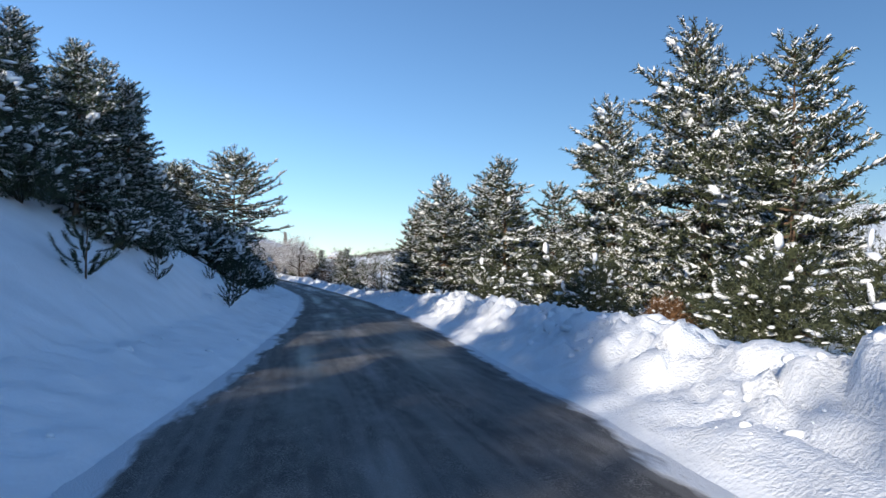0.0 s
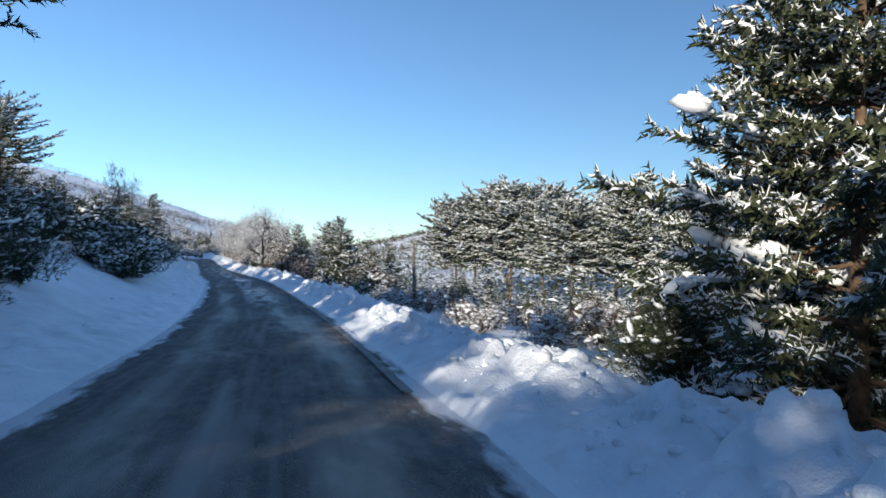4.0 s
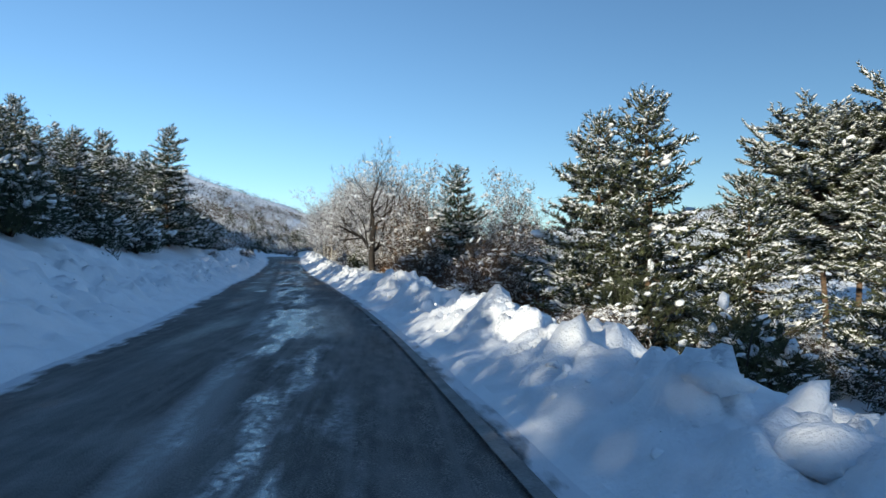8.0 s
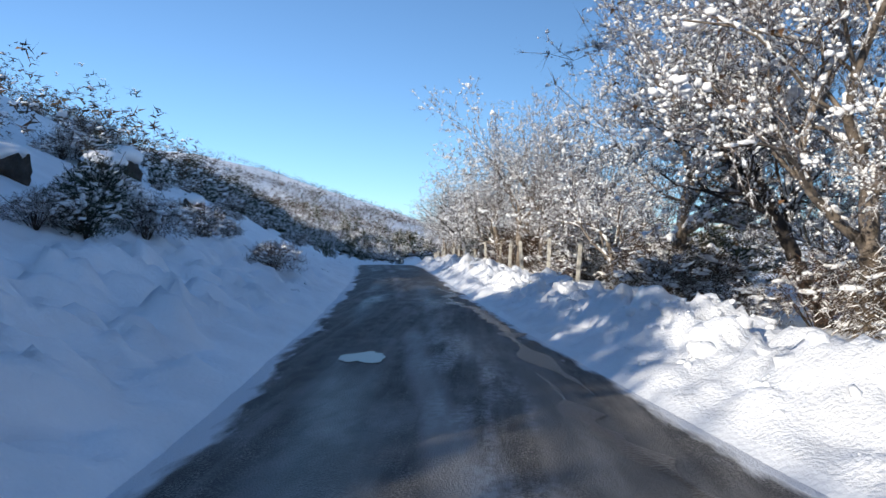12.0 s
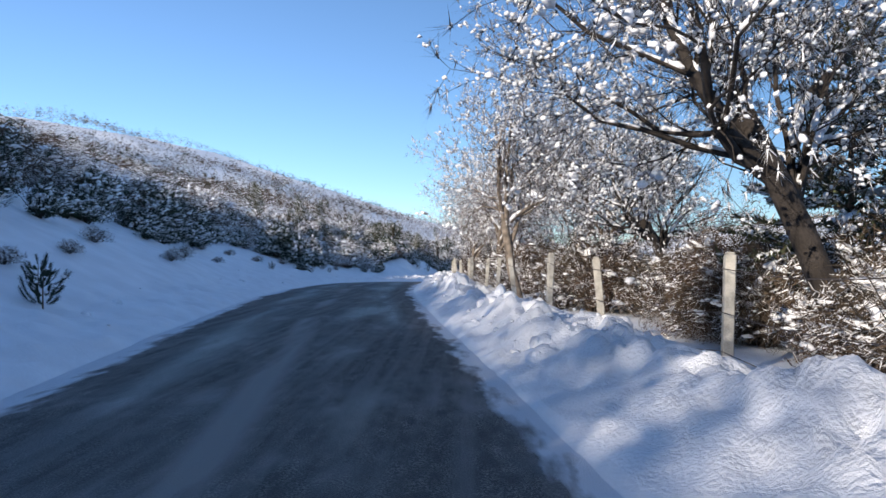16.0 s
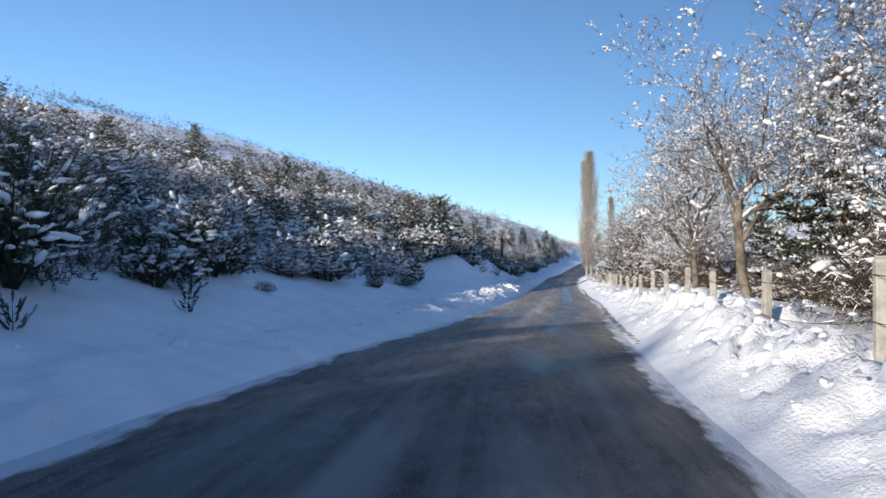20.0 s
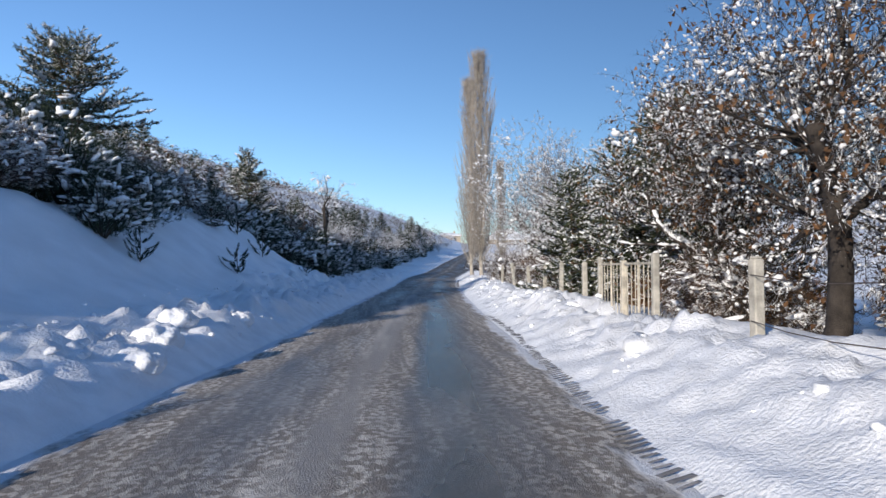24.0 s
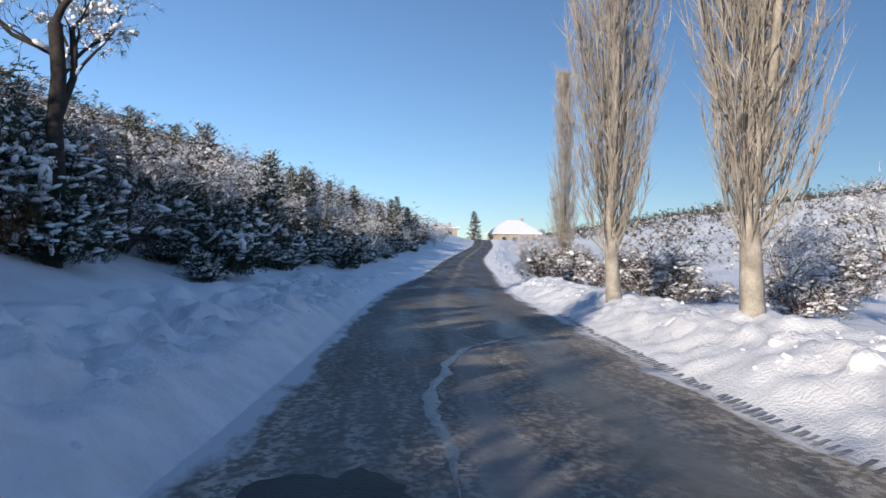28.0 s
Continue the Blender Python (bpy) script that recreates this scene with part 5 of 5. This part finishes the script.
ys = np.arange(52, 128, 0.5)
xl = right_x(ys) - 0.3
v = np.concatenate([np.stack([xl - 0.06, ys, road_z(ys) + 0.012], 1), np.stack([xl + 0.06, ys, road_z(ys) + 0.011], 1)])
i = np.arange(len(ys) - 1)
tagged(mesh_object("road_edge_line", v, np.concatenate([np.stack([i, i + len(ys), i + len(ys) + 1], 1), np.stack([i, i + len(ys) + 1, i + 1], 1)]), LINE), "worn white edge line on the asphalt", "road marking", kind="structure")
# the two patches below y 30 put tree shade into the asphalt's colour
for j, (x, y, rx, ry) in enumerate(((-4.4, 121.7, 0.36, 0.5), (-5.9, 134.6, 0.3, 0.5), (-6.4, 139.8, 0.32, 0.6), (1.86, 84.6, 0.5, 0.6), (-1.0, 91.2, 0.3, 0.6), (-2.8, 113.7, 0.3, 0.7), (-13.0, 178.0, 0.3, 0.8),
                                    (2.2, 23.9, 0.95, 1.3), (1.26, 21.6, 0.7, 1.1), (-8.72, 297.0, 0.6, 1.0), (-7.4, 288.9, 0.5, 0.6))):
    darkened = y < 30 or y > 200
    g = random.Random(j)
    pts = [(x, y)]
    for q in range(40):
        a = q * 2 * math.pi / 40
        w = 0.7 + 0.12 * math.sin(2 * a + j) + 0.1 * math.sin(3 * a + 2 * j) + 0.06 * math.sin(5 * a + 3 * j) + 0.04 * math.sin(9 * a + j) + g.uniform(-0.04, 0.04)
        pts.append((x + rx * w * math.cos(a), y + ry * w * math.sin(a)))
    v = [(px, py, crown_z(px, py) + 0.008) for px, py in pts]
    tagged(mesh_object("puddle", v, [(0, q, q % 40 + 1) for q in range(1, 41)], DAMP_AND_SHADE if darkened else PUDDLE), "dark patch on the asphalt, wet or painted tree shade" if darkened else "shallow meltwater puddle on the asphalt", "puddle", "puddles", "structure")


SLUSH = material("grey_slush", (0.24, 0.245, 0.255), 0.35, vary=0.25, scale=9, fine=50, bump=0.6, spec=0.5)


def trickle(points, width, seed):
    """A crooked ribbon of frozen meltwater on the asphalt."""
    q = np.array(points, float)
    o = np.linspace(0, 1, 6 * len(q))
    r2 = np.random.default_rng(seed)
    x, y = (np.interp(o, np.linspace(0, 1, len(q)), q[:, c]) for c in (0, 1))
    x = x + np.cumsum(r2.normal(0, 0.02, len(o))) * np.sin(o * math.pi)
    w = width * r2.uniform(0.4, 1.3, len(o)) * np.minimum(1, 6 * np.minimum(o, 1 - o) + 0.1)
    z = np.array([crown_z(a, b) for a, b in zip(x, y)])
    v = np.concatenate([np.stack([x - w, y, z + 0.004], 1), np.stack([x, y, z + 0.016], 1), np.stack([x + w, y, z + 0.004], 1)])
    n = len(o)
    i = np.arange(n - 1)
    f = np.concatenate([np.stack([a + i, b + i, b + i + 1], 1) for a, b in ((0, n), (n, 2 * n))] + [np.stack([a + i, b + i + 1, a + i + 1], 1) for a, b in ((0, n), (n, 2 * n))])
    tagged(mesh_object("frozen_trickle", v, f, SLUSH, None, True), "pale ribbon of frozen meltwater on the asphalt", "slush", "frozen trickles", "structure")


trickle([(-5.9, 304.7), (-6.5, 304.1), (-7.2, 303.1), (-7.6, 301.7), (-7.9, 300.0), (-8.05, 298.9), (-8.0, 298.0), (-8.1, 297.0)], 0.06, 1)
trickle([(-7.3, 288.4), (-7.65, 285.6), (-7.8, 283.2), (-7.95, 281.0), (-8.05, 279.5), (-8.1, 278.0)], 0.032, 2)
MUD = material("brown_mud", (0.085, 0.068, 0.05), 0.28, vary=0.4, scale=5, fine=40, bump=0.7, second=(0.05, 0.04, 0.032), spec=0.5)
rng = np.random.default_rng(97)
for y0, y1, off, width in ((114, 121, 1.5, 0.13), (127, 139, 0.7, 0.2), (138, 152, 0.42, 0.2)):
    o = np.linspace(y0, y1, 70)
    x = right_x(o) - off + 0.16 * vnoise(o * 0.7, o * 0, 41)
    w = width * np.clip(0.6 + 0.8 * vnoise(o * 4.0, o * 0 + 3, 42), 0.08, 1.3) * np.minimum(1, 5 * np.minimum(o - y0, y1 - o) / (y1 - y0) + 0.05)
    z = np.array([crown_z(a, b) for a, b in zip(x, o)])
    v = np.concatenate([np.stack([x - w, o, z + 0.006], 1), np.stack([x + 0.1 * w, o, z + 0.014], 1), np.stack([x + w, o, z + 0.006], 1)])
    i = np.arange(69)
    f = np.concatenate([np.stack([a + i, b + i, b + i + 1], 1) for a, b in ((0, 70), (70, 140))] + [np.stack([a + i, b + i + 1, a + i + 1], 1) for a, b in ((0, 70), (70, 140))])
    tagged(mesh_object("mud_streak", v, f, MUD, None, True), "wet brown mud scraped up along the asphalt", "mud", "mud streaks", "structure")
# ladder of tread marks pressed into the snow at the edge of the road
rng = np.random.default_rng(91)
ty = np.concatenate([np.arange(228, 273, 0.13), np.arange(297, 309, 0.13)])
ty = ty[rng.random(len(ty)) < 0.82]
tx = right_x(ty) - 0.02 + 0.08 * np.sin(ty * 0.31) + rng.normal(0, 0.015, len(ty))
bar_v = np.array([(-0.5, -0.5, 0), (0.5, -0.5, 0), (0.5, 0.5, 0), (-0.5, 0.5, 0), (-0.3, 0, 0.25), (0.3, 0, 0.25)])
bar_f = np.array([(0, 1, 5), (0, 5, 4), (2, 3, 4), (2, 4, 5), (3, 0, 4), (1, 2, 5)])
tz = np.maximum(ground_z(tx, ty), road_z(ty) - 0.03) + 0.002
td = unit(np.stack([np.full(len(ty), 1.0), rng.normal(0.3, 0.08, len(ty)), np.full(len(ty), 0.12)], 1))
v, f = stamp(bar_v, bar_f, np.stack([tx, ty, tz], 1), td, rng.uniform(0.12, 0.22, len(ty)), rng.uniform(0.03, 0.055, len(ty)), np.full(len(ty), 0.03))
tagged(mesh_object("tread_marks", v, f, TREAD), "dark tread marks pressed into the snow beside the asphalt", "tyre track", kind="stuff")

# ---- fence, gate, pole, houses ----
FENCE_X = smooth_line({140: -1.5, 150: -2.9, 175: -6.1, 184: -7.4, 189: -8.4, 200: -9.4, 216: -10.3, 226: -10.3, 233: -9.8, 240: -9.2, 255: -7.6, 270: -5.9, 290: -4.2}, 3)


def box(bm, x0, x1, y0, y1, z0, z1, bevel=0.0):
    g = bmesh.ops.create_cube(bm, size=1, matrix=Matrix.Translation(((x0 + x1) / 2, (y0 + y1) / 2, (z0 + z1) / 2)) @ Matrix.Diagonal((x1 - x0, y1 - y0, z1 - z0, 1)))
    if bevel:
        bmesh.ops.bevel(bm, geom=list({e for q in g["verts"] for e in q.link_edges}), offset=bevel, segments=1, affect="EDGES")


WIRE = material("rusty_wire", (0.12, 0.1, 0.09), 0.6, metal=0.6, vary=0.2, bump=0)
PAINT = material("weathered_cream_paint", (0.5, 0.46, 0.38), 0.7, vary=0.3, scale=5, fine=40, bump=0.3)
fence = tagged(new("fence"), "wire fence on weathered concrete posts along the road", "fence")
g = random.Random(9)
tops, bm = [], bmesh.new()
box(bm, -0.055, 0.055, -0.055, 0.055, -0.5, 1.75, 0.012)
box(bm, -0.042, 0.042, -0.042, 0.042, 1.75, 1.775, 0.008)
post = part("post", bm, CONCRETE, fence)
spots = [y for y in np.arange(149.44, 291, 3.02) if not 263.5 < y < 269.0]
for j, y in enumerate(spots):
    x = float(np.interp(y, YS, FENCE_X)) + g.uniform(-0.12, 0.12)
    z = float(road_z(y)) - 0.42 + 0.08 * math.exp(-((y - 234) / 7) ** 2) + g.uniform(-0.08, 0.08)
    ob = post if j == 0 else new("post", post.data)
    ob.parent = fence
    m = pose(x, y, z, g.gauss(0, 2.5), g.gauss(0, 3), g.uniform(-9, 9))
    ob.matrix_basis = m
    tops.append(m)
for hgt in (0.75, 1.15, 1.6):
    for a, b in zip(tops[:-1], tops[1:]):
        if (b.translation - a.translation).length > 5:
            continue
        p0, p1 = np.array(a @ Vector((-0.07, 0, hgt))), np.array(b @ Vector((-0.07, 0, hgt)))
        q = np.linspace(0, 1, 5)[:, None]
        pts = p0 * (1 - q) + p1 * q - [0, 0, 1] * (0.07 * 4 * q * (1 - q))
        mesh_object("wire", *tube(pts, np.full(5, 0.006), 3), WIRE, fence)

gate = tagged(new("metal_gate"), "pale barred double gate between concrete posts, snow at its foot", "gate")
gy0, gy1 = 264.6, 268.4


def gate_at(t):
    y = gy0 + (gy1 - gy0) * t
    return float(np.interp(y, YS, FENCE_X)), y, float(road_z(y))


for t in (0.0, 0.25, 0.5, 0.75, 1.0):
    x, y, z = gate_at(t)
    bm = bmesh.new()
    w = 0.05 if t in (0, 1) else 0.045 if t == 0.5 else 0.02
    box(bm, x - w, x + w, y - w, y + w, z - 0.1, z + (1.45 if t in (0, 1) else 1.36), 0.012)
    part("gate_post", bm, CONCRETE if t in (0, 1) else PAINT, gate)
for hgt in (0.35, 1.3):
    a, b = gate_at(0), gate_at(1)
    mesh_object("rail", *tube([(a[0], a[1], a[2] + hgt), (b[0], b[1], b[2] + hgt)], [0.02, 0.02], 6), PAINT, gate)
for j in range(1, 30, 2):
    if j % 15:
        x, y, z = gate_at(j / 30)
        mesh_object("bar", *tube([(x, y, z + 0.1), (x, y, z + 1.32)], [0.009, 0.009], 5), PAINT, gate)

pole = tagged(new("utility_pole"), "slim weathered wooden line pole beside the snow bank", "pole")
mesh_object("shaft", *tube([(10.5, 85.6, -3.6), (10.5, 85.6, -1.0), (10.45, 85.6, 1.2)], [0.11, 0.1, 0.075], 9), OAKBARK, pole, True)
for dz in (0.55, 0.85):
    mesh_object("insulator", *lumps(np.random.default_rng(3), np.array([[10.4, 85.52, dz + 0.06]]), np.array([[1.0, 0, 0]]), np.array([0.05]), np.array([0.05]), np.array([0.07]), 2), CONCRETE, pole, True)
for dz in (0.55, 0.85):
    for k, end in enumerate(((38, 96, 3.0 + dz), (18.4, 127, 0.4 + dz))):
        q = np.linspace(0, 1, 14)[:, None]
        pts = np.array([10.4, 85.5, dz + 0.1]) * (1 - q) + np.array(end) * q - np.array([0, 0, 1]) * (1.0 * 4 * q * (1 - q) * 0.5)
        tagged(mesh_object("power_line", *tube(pts, np.full(14, 0.011), 3), WIRE), "thin dark overhead line hanging between poles", "cable", "overhead lines")

PLASTER = material("cream_plaster", (0.4, 0.34, 0.26), 0.85, vary=0.15, scale=1.5, fine=20)
GLASSY = material("dark_window", (0.03, 0.035, 0.04), 0.1, vary=0.1, bump=0, spec=0.6)


def house(name, x, y, w, d, eave, ridge, turn, label, wins):
    root = tagged(new(name), label, "house")
    z = gz(x, y) - 1.6
    root.matrix_basis = pose(x, y, z, 0, 0, turn)
    bm = bmesh.new()
    box(bm, -w / 2, w / 2, -d / 2, d / 2, 0, eave)
    part("wall", bm, PLASTER, root)
    bm = bmesh.new()
    o = 0.5
    lo = [bm.verts.new((sx * (w / 2 + o), sy * (d / 2 + o), eave)) for sx, sy in ((-1, -1), (1, -1), (1, 1), (-1, 1))]
    mid = [bm.verts.new((sx * (w / 2 + o), sy * (d / 2 + o), eave + 0.3)) for sx, sy in ((-1, -1), (1, -1), (1, 1), (-1, 1))]
    top = [bm.verts.new((-w * 0.18, 0, ridge)), bm.verts.new((w * 0.18, 0, ridge))]
    bm.faces.new(lo[::-1])
    for j in range(4):
        bm.faces.new((lo[j], lo[(j + 1) % 4], mid[(j + 1) % 4], mid[j]))
    bm.faces.new((mid[0], mid[1], top[1], top[0]))
    bm.faces.new((mid[1], mid[2], top[1]))
    bm.faces.new((mid[2], mid[3], top[0], top[1]))
    bm.faces.new((mid[3], mid[0], top[0]))
    part("roof", bm, SNOWCAP, root, "thick snow on a hipped roof")
    for j in range(wins):
        cx = -w / 2 + w * (j + 0.5) / wins
        bm = bmesh.new()
        box(bm, cx - 0.55, cx + 0.55, -d / 2 - 0.05, -d / 2 + 0.05, eave * 0.35, eave * 0.8, 0.02)
        win = part("window", bm, PAINT, root)
        bm = bmesh.new()
        box(bm, cx - 0.45, cx + 0.45, -d / 2 - 0.07, -d / 2 - 0.04, eave * 0.4, eave * 0.76)
        part("pane", bm, GLASSY, win)
    bm = bmesh.new()
    box(bm, w * 0.2, w * 0.2 + 0.5, -0.25, 0.25, ridge - 1.2, ridge + 0.5)
    part("chimney", bm, PLASTER, root)
    return root


house("house", 26.5, 452, 9.6, 8, 2.9, 6.2, 8, "cream house with a hipped roof under thick snow", 4)
house("shed", 10.8, 456, 6.5, 5, 2.4, 3.4, -5, "low outbuilding with a snow-covered roof", 2)
